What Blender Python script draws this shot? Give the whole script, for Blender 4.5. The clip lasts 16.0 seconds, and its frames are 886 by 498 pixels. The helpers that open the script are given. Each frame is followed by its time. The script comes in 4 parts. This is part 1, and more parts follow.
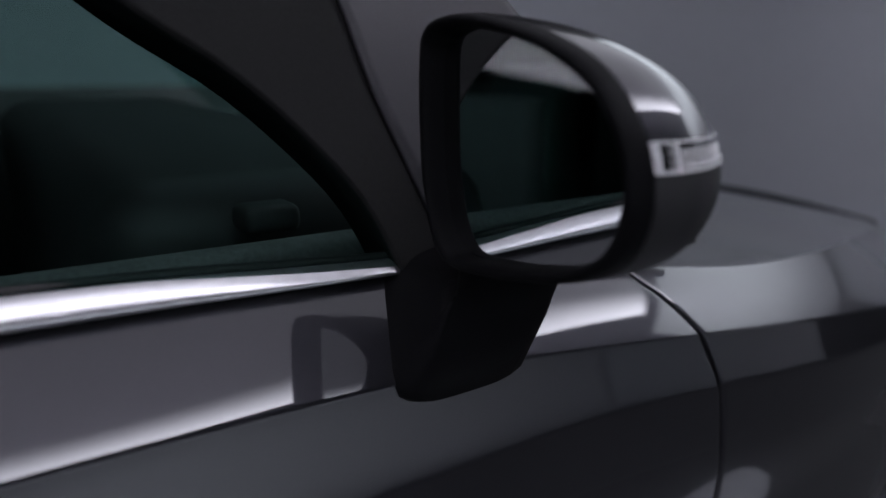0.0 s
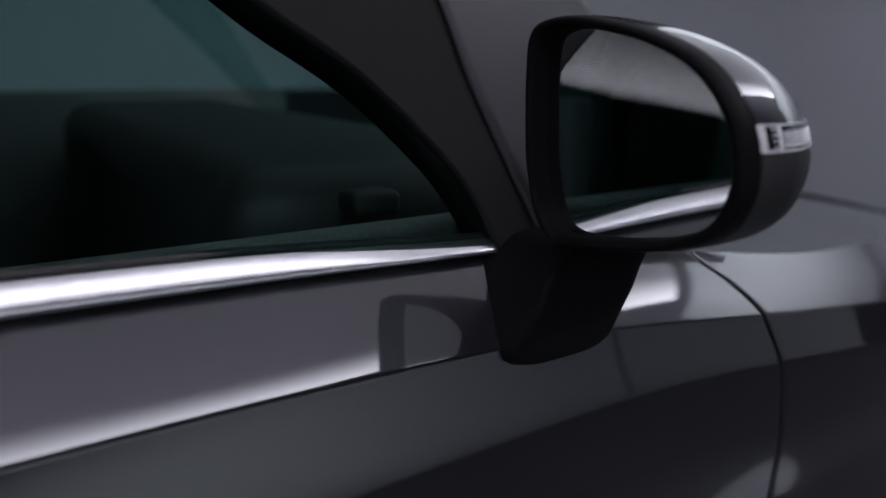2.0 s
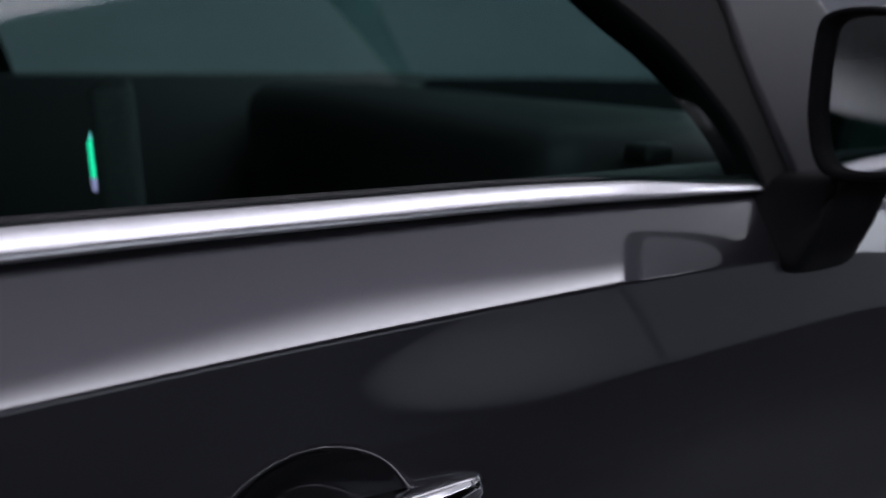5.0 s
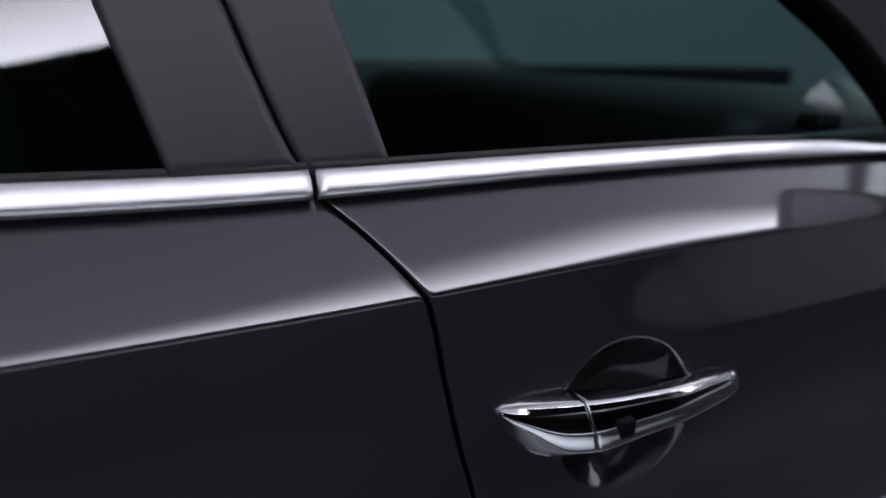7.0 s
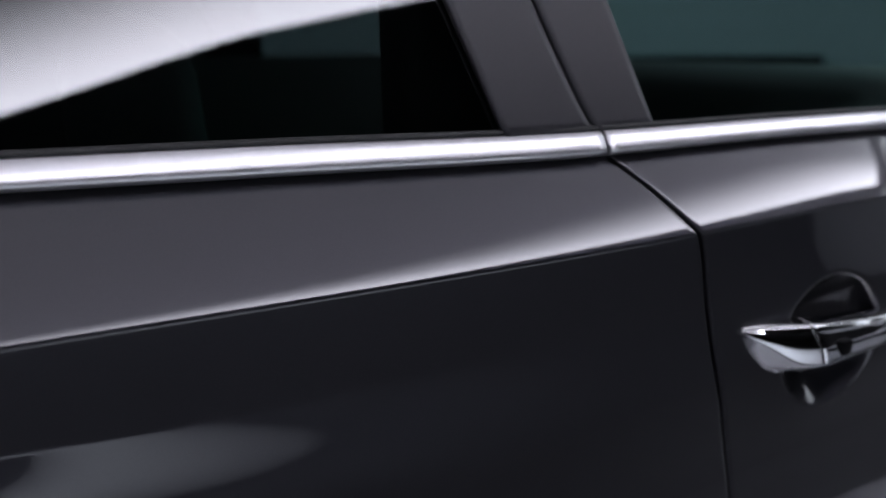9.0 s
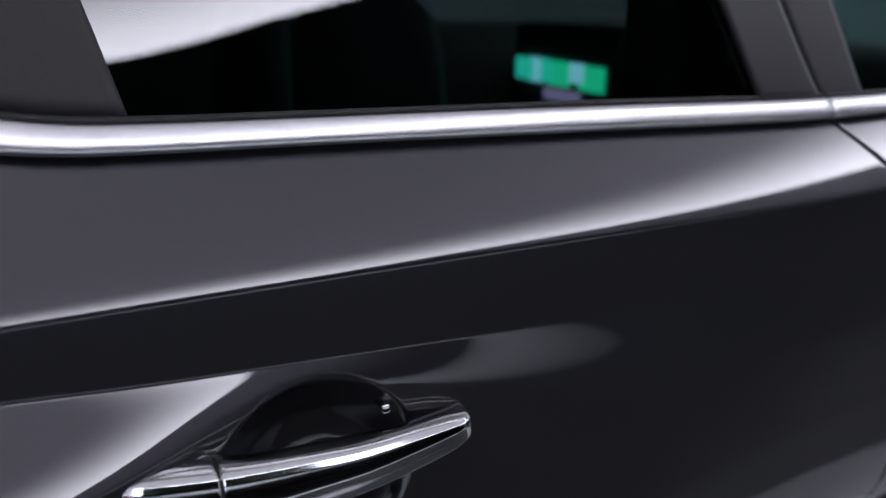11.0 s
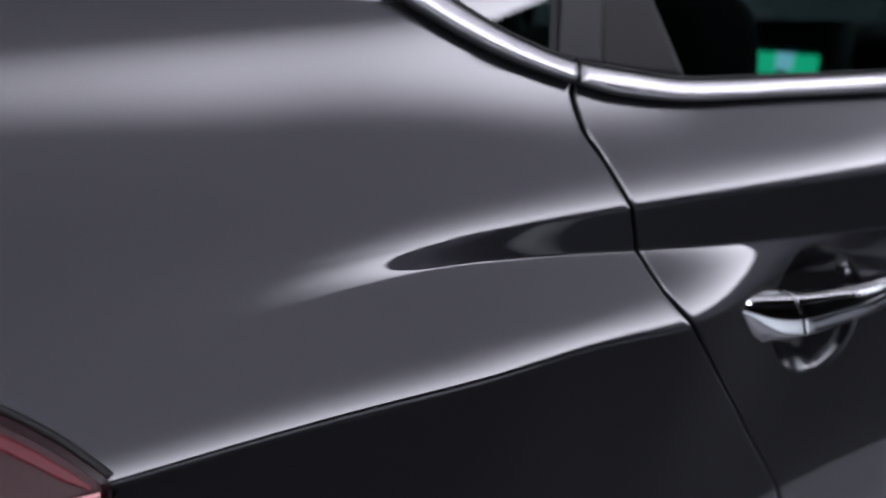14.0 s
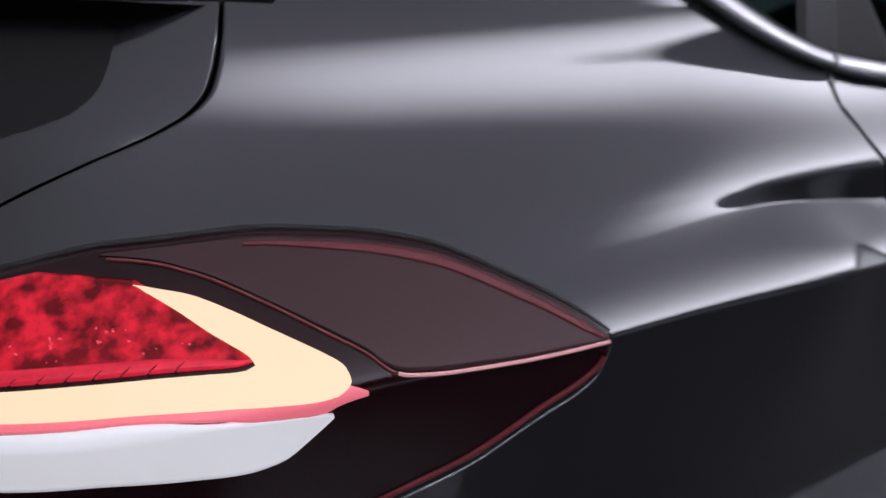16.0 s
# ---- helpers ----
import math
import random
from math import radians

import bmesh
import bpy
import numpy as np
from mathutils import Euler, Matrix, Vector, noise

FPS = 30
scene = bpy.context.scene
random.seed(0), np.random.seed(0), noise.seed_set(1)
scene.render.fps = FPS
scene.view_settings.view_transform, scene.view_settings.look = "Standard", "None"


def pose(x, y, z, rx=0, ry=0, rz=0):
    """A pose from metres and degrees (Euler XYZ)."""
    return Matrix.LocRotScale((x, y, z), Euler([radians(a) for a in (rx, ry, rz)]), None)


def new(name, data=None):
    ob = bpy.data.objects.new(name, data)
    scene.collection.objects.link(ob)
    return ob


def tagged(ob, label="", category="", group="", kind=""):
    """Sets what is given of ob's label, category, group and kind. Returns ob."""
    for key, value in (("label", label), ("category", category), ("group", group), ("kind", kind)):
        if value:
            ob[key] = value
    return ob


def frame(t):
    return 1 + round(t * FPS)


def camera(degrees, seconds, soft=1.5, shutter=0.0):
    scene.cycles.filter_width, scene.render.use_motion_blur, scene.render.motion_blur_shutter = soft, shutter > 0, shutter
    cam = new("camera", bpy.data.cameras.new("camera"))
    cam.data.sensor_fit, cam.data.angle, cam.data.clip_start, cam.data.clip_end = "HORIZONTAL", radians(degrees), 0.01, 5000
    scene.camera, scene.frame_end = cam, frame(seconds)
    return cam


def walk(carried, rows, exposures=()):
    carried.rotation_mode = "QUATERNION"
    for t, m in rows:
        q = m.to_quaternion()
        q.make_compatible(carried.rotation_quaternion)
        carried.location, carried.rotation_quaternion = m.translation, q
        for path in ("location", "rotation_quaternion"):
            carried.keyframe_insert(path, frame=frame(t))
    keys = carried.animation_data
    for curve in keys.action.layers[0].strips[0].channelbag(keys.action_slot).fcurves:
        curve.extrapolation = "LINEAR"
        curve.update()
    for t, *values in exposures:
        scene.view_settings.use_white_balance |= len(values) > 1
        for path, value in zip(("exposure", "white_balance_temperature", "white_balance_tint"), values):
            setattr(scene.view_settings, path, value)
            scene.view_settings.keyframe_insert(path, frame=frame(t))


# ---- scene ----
cam = camera(65.0, 16.0)
cam.data.dof.use_dof = True
cam.data.dof.focus_distance = .54
cam.data.dof.aperture_fstop = 2.7
PATH = [
    (0.0, pose(0.5576, -0.3812, 1.0829, 74.988, -0.558, -34.128)),
    (0.5, pose(0.5445, -0.3843, 1.0821, 75.083, -0.650, -33.970)),
    (1.0, pose(0.5271, -0.3867, 1.0805, 75.199, -0.575, -33.545)),
    (1.5, pose(0.5027, -0.3903, 1.0790, 75.267, -0.456, -33.150)),
    (2.0, pose(0.4698, -0.3942, 1.0769, 75.328, -0.359, -32.692)),
    (2.5, pose(0.4285, -0.3991, 1.0746, 75.412, -0.248, -32.098)),
    (3.0, pose(0.3796, -0.4035, 1.0718, 75.442, -0.208, -31.279)),
    (3.5, pose(0.3255, -0.4084, 1.0692, 75.373, -0.275, -30.477)),
    (4.0, pose(0.2674, -0.4143, 1.0659, 75.120, -0.297, -29.747)),
    (6.5, pose(-0.0714, -0.4505, 1.0545, 73.936, -0.564, -27.263)),
    (7.0, pose(-0.1426, -0.4556, 1.0501, 73.805, -0.141, -26.521)),
    (7.5, pose(-0.2100, -0.4597, 1.0460, 73.830, 0.242, -26.177)),
    (8.0, pose(-0.2765, -0.4615, 1.0419, 73.801, 0.631, -25.930)),
    (8.5, pose(-0.3442, -0.4625, 1.0396, 73.741, 0.853, -25.867)),
    (11.0, pose(-0.7469, -0.4585, 1.0569, 70.770, -0.137, -26.597)),
    (11.5, pose(-0.8352, -0.4656, 1.0577, 70.540, -0.302, -26.578)),
    (12.0, pose(-0.9277, -0.4757, 1.0585, 70.445, -0.111, -26.186)),
    (12.5, pose(-1.0219, -0.4867, 1.0585, 70.537, 0.155, -25.796)),
    (13.0, pose(-1.1212, -0.4976, 1.0576, 70.667, 0.530, -25.022)),
    (13.5, pose(-1.2209, -0.5088, 1.0565, 70.944, 0.804, -24.619)),
    (14.0, pose(-1.3233, -0.5203, 1.0551, 71.216, 1.113, -24.123)),
    (14.5, pose(-1.4272, -0.5339, 1.0541, 71.506, 1.293, -23.773)),
    (15.0, pose(-1.5318, -0.5478, 1.0531, 71.721, 1.494, -23.332)),
    (15.5, pose(-1.6341, -0.5624, 1.0525, 72.001, 1.613, -23.157)),
    (16.0, pose(-1.7365, -0.5769, 1.0517, 72.266, 1.827, -22.864)),
]
walk(cam, PATH)

# ---- studio light ----
world = bpy.data.worlds.new("studio_world")
scene.world = world
world.use_nodes = True
world.node_tree.nodes["Background"].inputs["Color"].default_value = (0.5, 0.55, 0.62, 1)
world.node_tree.nodes["Background"].inputs["Strength"].default_value = 0.004
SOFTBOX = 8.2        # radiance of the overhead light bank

# ---- materials ----
def material(name, base=(.5, .5, .5), rough=.5, metal=0.0, coat=0.0, coat_rough=.03, ior=1.5, grain=0.0, grain_scale=300.0,
             bump=0.0, bump_scale=200.0, blotch=0.0, blotch_scale=3.0, emit=None, power=0.0, spec=.5):
    """A Principled material with colour variation at a small and a large scale and a fine relief."""
    m = bpy.data.materials.new(name)
    m.use_nodes = True
    nt = m.node_tree
    p = nt.nodes["Principled BSDF"]
    p.inputs["Base Color"].default_value = (*base, 1)
    p.inputs["Roughness"].default_value = rough
    p.inputs["Metallic"].default_value = metal
    p.inputs["Coat Weight"].default_value = coat
    p.inputs["Coat Roughness"].default_value = coat_rough
    p.inputs["IOR"].default_value = ior
    p.inputs["Specular IOR Level"].default_value = spec
    co = nt.nodes.new("ShaderNodeTexCoord")
    if grain or blotch:
        a = nt.nodes.new("ShaderNodeTexNoise")
        a.inputs["Scale"].default_value, a.inputs["Detail"].default_value = grain_scale, 3
        b = nt.nodes.new("ShaderNodeTexNoise")
        b.inputs["Scale"].default_value, b.inputs["Detail"].default_value = blotch_scale, 4
        nt.links.new(co.outputs["Object"], a.inputs["Vector"])
        nt.links.new(co.outputs["Object"], b.inputs["Vector"])
        ra, rb = nt.nodes.new("ShaderNodeMapRange"), nt.nodes.new("ShaderNodeMapRange")
        for node, amount, src in ((ra, grain, a), (rb, blotch, b)):
            node.inputs["From Min"].default_value, node.inputs["From Max"].default_value = .3, .7
            node.inputs["To Min"].default_value, node.inputs["To Max"].default_value = 1 - amount, 1 + amount
            nt.links.new(src.outputs["Fac"], node.inputs["Value"])
        mul = nt.nodes.new("ShaderNodeMath")
        mul.operation = "MULTIPLY"
        nt.links.new(ra.outputs[0], mul.inputs[0])
        nt.links.new(rb.outputs[0], mul.inputs[1])
        sc = nt.nodes.new("ShaderNodeVectorMath")
        sc.operation = "SCALE"
        sc.inputs[0].default_value = base
        nt.links.new(mul.outputs[0], sc.inputs["Scale"])
        nt.links.new(sc.outputs[0], p.inputs["Base Color"])
    if bump:
        n = nt.nodes.new("ShaderNodeTexNoise")
        n.inputs["Scale"].default_value, n.inputs["Detail"].default_value = bump_scale, 4
        bn = nt.nodes.new("ShaderNodeBump")
        bn.inputs["Strength"].default_value, bn.inputs["Distance"].default_value = bump, .001
        nt.links.new(co.outputs["Object"], n.inputs["Vector"])
        nt.links.new(n.outputs["Fac"], bn.inputs["Height"])
        nt.links.new(bn.outputs[0], p.inputs["Normal"])
    if emit:
        p.inputs["Emission Color"].default_value = (*emit, 1)
        p.inputs["Emission Strength"].default_value = power
    return m


def clear_glass(name, tint, gloss_ior=1.5, rough=0.0):
    """Thin tinted glass: what is behind shows through the tint, and the surface mirrors by its Fresnel reflection."""
    m = bpy.data.materials.new(name)
    m.use_nodes = True
    nt = m.node_tree
    nt.nodes.remove(nt.nodes["Principled BSDF"])
    out = nt.nodes["Material Output"]
    tr, gl = nt.nodes.new("ShaderNodeBsdfTransparent"), nt.nodes.new("ShaderNodeBsdfGlossy")
    tr.inputs["Color"].default_value = (*tint, 1)
    gl.inputs["Color"].default_value = (1, 1, 1, 1)
    gl.inputs["Roughness"].default_value = rough
    fr = nt.nodes.new("ShaderNodeFresnel")
    fr.inputs["IOR"].default_value = gloss_ior
    mix = nt.nodes.new("ShaderNodeMixShader")
    nt.links.new(fr.outputs[0], mix.inputs[0])
    nt.links.new(tr.outputs[0], mix.inputs[1])
    nt.links.new(gl.outputs[0], mix.inputs[2])
    nt.links.new(mix.outputs[0], out.inputs["Surface"])
    return m


M_PAINT = material("graphite_metallic_paint", (.031, .0305, .038), .40, .81, 1.0, .02, grain=.10, grain_scale=1400, blotch=.03, blotch_scale=2)
M_CHROME = material("chrome", (.78, .78, .80), .09, 1.0, grain=.02, grain_scale=90, bump=.02, bump_scale=60)
M_SATIN = material("satin_bright_trim", (.80, .79, .82), .34, 1.0, grain=.03, grain_scale=120)
M_RUBBER = material("black_rubber", (.018, .018, .019), .55, grain=.2, grain_scale=400, bump=.1)
M_SASH = material("black_window_frame", (.012, .012, .0125), .65, spec=.15, grain=.1)
M_PLASTIC = material("black_grained_plastic", (.006, .006, .007), .5, spec=.06, grain=.15, grain_scale=900, bump=.15, bump_scale=900)
M_SOFT = material("dark_grey_soft_plastic", (.022, .022, .024), .55, grain=.15, grain_scale=700, bump=.1, bump_scale=700)
M_PILLAR = material("dark_grey_pillar_film", (.034, .033, .039), .42, .2, grain=.1, grain_scale=900, bump=.04, bump_scale=900)
M_SHELL = material("unlit_inner_body", (.012, .012, .013), .8, grain=.1)
M_CABIN = material("charcoal_cabin_trim", (.11, .11, .112), .7, grain=.2, grain_scale=250, bump=.2, bump_scale=500)
M_CLOTH = material("black_seat_leather", (.06, .06, .062), .6, grain=.2, grain_scale=200, bump=.2, bump_scale=300)
M_GLASS = clear_glass("green_tinted_glass", (.58, .76, .72), 1.34)
M_WINDSCREEN = clear_glass("windscreen_glass", (.50, .68, .65), 1.001)
M_PRIVACY = clear_glass("dark_tinted_glass", (.20, .25, .245), 1.88)
M_MIRROR = material("mirror_glass", (.58, .60, .61), .012, 1.0, bump=0)
M_LAMP_DARK = material("smoked_red_reflector", (.022, .004, .006), .22, .0, spec=.3, grain=.1, grain_scale=200)
M_LAMP_UPPER = material("dark_red_lens_panel", (.055, .018, .021), .45, .35, coat=.18, coat_rough=.30, grain=.08, grain_scale=300, blotch=.06, blotch_scale=6)
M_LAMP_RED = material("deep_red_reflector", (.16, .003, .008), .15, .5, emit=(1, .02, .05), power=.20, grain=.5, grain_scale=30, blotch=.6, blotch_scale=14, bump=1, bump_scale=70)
# The lamp's light on the ledge is put into its emission.
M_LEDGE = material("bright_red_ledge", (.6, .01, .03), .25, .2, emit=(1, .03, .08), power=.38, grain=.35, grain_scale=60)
# Noise in the emission stands for light caught by the reflector's facets.
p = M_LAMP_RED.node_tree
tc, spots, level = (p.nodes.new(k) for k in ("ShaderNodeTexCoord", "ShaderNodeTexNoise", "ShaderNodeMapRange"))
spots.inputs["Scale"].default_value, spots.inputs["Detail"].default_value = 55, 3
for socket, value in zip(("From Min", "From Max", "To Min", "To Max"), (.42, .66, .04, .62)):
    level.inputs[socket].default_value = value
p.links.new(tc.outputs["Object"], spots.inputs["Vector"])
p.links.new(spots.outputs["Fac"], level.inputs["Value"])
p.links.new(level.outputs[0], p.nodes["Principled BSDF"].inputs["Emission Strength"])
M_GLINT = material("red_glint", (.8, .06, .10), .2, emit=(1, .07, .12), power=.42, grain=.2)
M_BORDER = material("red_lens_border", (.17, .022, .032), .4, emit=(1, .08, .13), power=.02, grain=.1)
M_LED = material("lit_lamp_guide", (.12, .09, .06), .4, emit=(1.0, .73, .50), power=1.0, grain=.02)
M_PINK = material("pink_lamp_edge", (.75, .16, .20), .3, emit=(1, .20, .27), power=.55, grain=.1)
# The highlight on the lens edge and ridge is put into their emission.
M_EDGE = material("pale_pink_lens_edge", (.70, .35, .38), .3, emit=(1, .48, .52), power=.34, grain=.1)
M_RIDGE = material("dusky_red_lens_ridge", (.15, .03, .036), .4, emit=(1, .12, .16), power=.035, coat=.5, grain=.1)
# Emission lifts the translucent white lens to its bright tone.
M_REVERSE = material("white_reversing_lens", (.62, .64, .68), .25, emit=(.95, .93, 1), power=.55, coat=1, grain=.05, grain_scale=80)
M_TYRE = material("tyre_rubber", (.015, .015, .015), .7, grain=.2, bump=.3, bump_scale=120)
M_RIM = material("alloy_rim", (.45, .45, .47), .3, 1.0, grain=.05)
M_SIGNAL = material("clear_signal_lens", (.035, .035, .038), .12, .3, coat=1, grain=.3, grain_scale=120, bump=.6, bump_scale=260)
M_LENSWHITE = material("bright_lens_optics", (.92, .92, .94), .40, .0, coat=1, grain=.08, grain_scale=200)
M_FLOOR = material("black_studio_floor", (.07, .07, .073), .8, spec=.12, grain=.12, grain_scale=30, blotch=.15, blotch_scale=.8, bump=.05, bump_scale=40)
M_WALL = material("grey_studio_wall", (.56, .58, .63), .85, grain=.04, grain_scale=40, blotch=.06, blotch_scale=.5, bump=.05, bump_scale=60)
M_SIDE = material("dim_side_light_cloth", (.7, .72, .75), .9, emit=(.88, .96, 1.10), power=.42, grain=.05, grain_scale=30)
M_CORNER = material("dim_corner_light_cloth", (.7, .72, .75), .9, emit=(.80, .96, 1.18), power=.36, grain=.05, grain_scale=30)
M_FRONT = material("front_light_cloth", (.7, .72, .75), .9, emit=(.90, .97, 1.08), power=1.7, grain=.05, grain_scale=30)
M_DARKWALL = material("black_studio_drape", (.03, .03, .033), .9, grain=.1, grain_scale=20, blotch=.1, blotch_scale=.7)
M_HIGHWALL = material("grey_upper_studio_wall", (.06, .061, .064), .9, grain=.05, grain_scale=30, blotch=.08, blotch_scale=.6)
M_BOUNCE = material("bounce_platform_paint", (.46, .475, .50), .6, grain=.05, grain_scale=60, blotch=.1, blotch_scale=1.5)
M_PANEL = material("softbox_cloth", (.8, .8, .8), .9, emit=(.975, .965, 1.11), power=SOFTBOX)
M_PAINT.node_tree.nodes["Principled BSDF"].inputs["Coat IOR"].default_value = 1.68
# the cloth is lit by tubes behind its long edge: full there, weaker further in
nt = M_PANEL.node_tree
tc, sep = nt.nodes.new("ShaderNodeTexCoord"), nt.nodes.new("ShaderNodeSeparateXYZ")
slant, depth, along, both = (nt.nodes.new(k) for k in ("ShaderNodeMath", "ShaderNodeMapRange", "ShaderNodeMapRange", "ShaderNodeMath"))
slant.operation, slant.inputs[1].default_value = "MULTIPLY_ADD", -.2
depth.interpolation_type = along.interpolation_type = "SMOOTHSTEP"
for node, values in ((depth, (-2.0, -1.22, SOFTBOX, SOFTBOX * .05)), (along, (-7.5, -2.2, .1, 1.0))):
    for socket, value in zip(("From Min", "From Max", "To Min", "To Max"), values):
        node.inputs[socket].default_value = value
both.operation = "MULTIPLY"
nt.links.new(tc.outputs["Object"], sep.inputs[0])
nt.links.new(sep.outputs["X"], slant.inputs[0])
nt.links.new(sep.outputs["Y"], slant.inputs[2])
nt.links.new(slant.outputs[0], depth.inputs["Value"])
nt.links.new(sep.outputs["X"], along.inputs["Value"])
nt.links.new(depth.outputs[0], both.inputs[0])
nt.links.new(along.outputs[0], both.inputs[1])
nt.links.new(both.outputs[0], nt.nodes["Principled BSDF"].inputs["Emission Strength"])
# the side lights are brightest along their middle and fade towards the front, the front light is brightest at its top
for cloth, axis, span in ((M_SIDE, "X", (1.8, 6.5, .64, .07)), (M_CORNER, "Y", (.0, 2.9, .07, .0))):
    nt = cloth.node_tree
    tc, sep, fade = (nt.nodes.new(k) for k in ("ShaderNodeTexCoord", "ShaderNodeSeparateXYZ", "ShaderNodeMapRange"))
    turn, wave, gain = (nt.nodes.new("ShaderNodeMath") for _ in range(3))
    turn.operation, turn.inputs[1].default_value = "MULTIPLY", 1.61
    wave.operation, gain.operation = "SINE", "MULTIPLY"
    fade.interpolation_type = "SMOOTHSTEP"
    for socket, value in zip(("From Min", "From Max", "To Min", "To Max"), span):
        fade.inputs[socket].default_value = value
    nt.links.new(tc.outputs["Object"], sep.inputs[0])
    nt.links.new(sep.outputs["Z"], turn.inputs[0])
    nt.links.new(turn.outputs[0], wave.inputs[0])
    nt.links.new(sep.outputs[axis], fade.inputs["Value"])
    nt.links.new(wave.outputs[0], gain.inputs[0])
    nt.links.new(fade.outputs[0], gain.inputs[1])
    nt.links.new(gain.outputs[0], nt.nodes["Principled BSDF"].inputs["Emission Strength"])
nt = M_FRONT.node_tree
tc, sep, ramp = (nt.nodes.new(k) for k in ("ShaderNodeTexCoord", "ShaderNodeSeparateXYZ", "ShaderNodeMapRange"))
ramp.interpolation_type = "SMOOTHSTEP"
for socket, value in zip(("From Min", "From Max", "To Min", "To Max"), (.1, 1.1, .05, 1.2)):
    ramp.inputs[socket].default_value = value
nt.links.new(tc.outputs["Object"], sep.inputs[0])
nt.links.new(sep.outputs["Z"], ramp.inputs["Value"])
nt.links.new(ramp.outputs[0], nt.nodes["Principled BSDF"].inputs["Emission Strength"])
M_GREEN = material("green_display_light", (.0, .2, .12), .4, emit=(.02, .85, .45), power=1.6, grain=.4, grain_scale=30)
M_BLUE = material("pale_blue_display_light", (.1, .3, .4), .4, emit=(.30, .80, 1.0), power=1.8, grain=.4, grain_scale=30)
M_VIOLET = material("violet_display_light", (.2, .15, .3), .4, emit=(.55, .45, .85), power=.8, grain=.4, grain_scale=30)

M_TEAL = material("teal_display_light", (.0, .2, .2), .4, emit=(.03, .80, .62), power=1.7, grain=.4, grain_scale=30)
# ---- shape of the car body: x forward, y inward from the near flank, z up ----
def curve(x, *knots):
    """Smooth monotone-ish interpolation through (x, value) knots given front to back or back to front."""
    k = sorted(knots)
    xs, vs = np.array([a for a, _ in k], float), np.array([b for _, b in k], float)
    d = np.diff(vs) / np.diff(xs)
    m = np.concatenate([[d[0]], np.where(d[:-1] * d[1:] > 0, 2 * d[:-1] * d[1:] / np.where(d[:-1] + d[1:] == 0, 1, d[:-1] + d[1:]), 0), [d[-1]]])
    x = np.clip(np.asarray(x, float), xs[0], xs[-1])
    i = np.clip(np.searchsorted(xs, x, side="right") - 1, 0, len(xs) - 2)
    h = xs[i + 1] - xs[i]
    u = (x - xs[i]) / h
    return ((1 + 2 * u) * (1 - u) ** 2 * vs[i] + u * (1 - u) ** 2 * h * m[i]
            + u * u * (3 - 2 * u) * vs[i + 1] + u * u * (u - 1) * h * m[i + 1])


def trim_low(x):
    return curve(x, (2.0, .90), (.85, .921), (.6, .930), (.4, .937), (.2, .940), (0, .939), (-.3, .945), (-.6, .953), (-.75, .958),
                 (-.84, .969), (-.895, .984), (-.975, 1.014), (-1.04, 1.05), (-1.09, 1.085), (-1.25, 1.22))


def trim_high(x):
    return curve(x, (2.0, .91), (.85, .931), (.6, .948), (.4, .956), (.2, .959), (0, .960), (-.3, .967), (-.6, .973), (-.75, .978),
                 (-.84, .992), (-.895, 1.004), (-.955, 1.028), (-1.02, 1.066), (-1.065, 1.10), (-1.21, 1.22))


def wrap(x):
    """How far the flanks turn inward towards the nose and the tail."""
    a = np.clip((-1.72 - x) / .38, 0, 1.2)
    b = np.clip((x - 1.25) / 1.2, 0, 1.2)
    return .22 * a ** 2.2 + .40 * b ** 2.4


def top_z(x):
    """Height of the shoulder's upper guide line."""
    return curve(x, (2.5, .70), (2.1, .77), (1.72, .820), (1.45, .844), (1.3, .857), (1.1, .885), (.86, .921), (.6, .930), (.4, .937), (.2, .940), (0, .939), (-.3, .945), (-.55, .952), (-.75, .985),
                 (-.9, 1.03), (-1.05, 1.062), (-1.2, 1.075), (-1.5, 1.075), (-1.8, 1.090), (-2.2, 1.105))


def cut_z(x):
    """Where the flank ends under the bright trim."""
    return np.minimum(top_z(x), np.where(x > .86, 9.0, trim_low(x) + .002))


def table(*knots, width=.05):
    """A guide line along the car: a curve through knots, eased so that its bend has no jumps."""
    xs = np.arange(-2.7, 2.9, .002)
    v = curve(xs, *knots)
    k = np.exp(-.5 * (np.arange(-75, 76) * .002 / width) ** 2)
    v = np.convolve(np.pad(v, 75, mode="edge"), k / k.sum(), "valid")
    return lambda x: np.interp(x, xs, v)


def lines(xs, *rows, width=.05):
    return [table(*zip(xs, r), width=width) for r in rows]


# heights of the belt crease, the handle crease and the lower crease, and the depth of the belt crease
CREASE_Z = table((2.4, .66), (1.8, .735), (1.54, .773), (1.37, .797), (1.19, .820), (1.02, .841), (.85, .859), (.5, .871), (.3, .873), (0, .867), (-.3, .865), (-.88, .867), (-1.3, .860), (-2, .853))
CREASE_Y = table((2.0, .004), (1.2, .000), (.8, .011), (.55, .006), (.3, -.004), (.06, -.007), (-.3, .001), (-.5, .007), (-.88, .012), (-1.1, .012), (-1.35, .002), (-1.6, -.004), (-2, -.002))
VALLEY_Z = table((2.4, .645), (1.8, .70), (1.4, .745), (.9, .79), (-.3, .787), (-.55, .797), (-.66, .804), (-.77, .812), (-.82, .818), (-.885, .824), (-.945, .831), (-1.03, .841), (-1.1, .846), (-1.2, .842), (-1.3, .835), (-2, .82), width=.03)
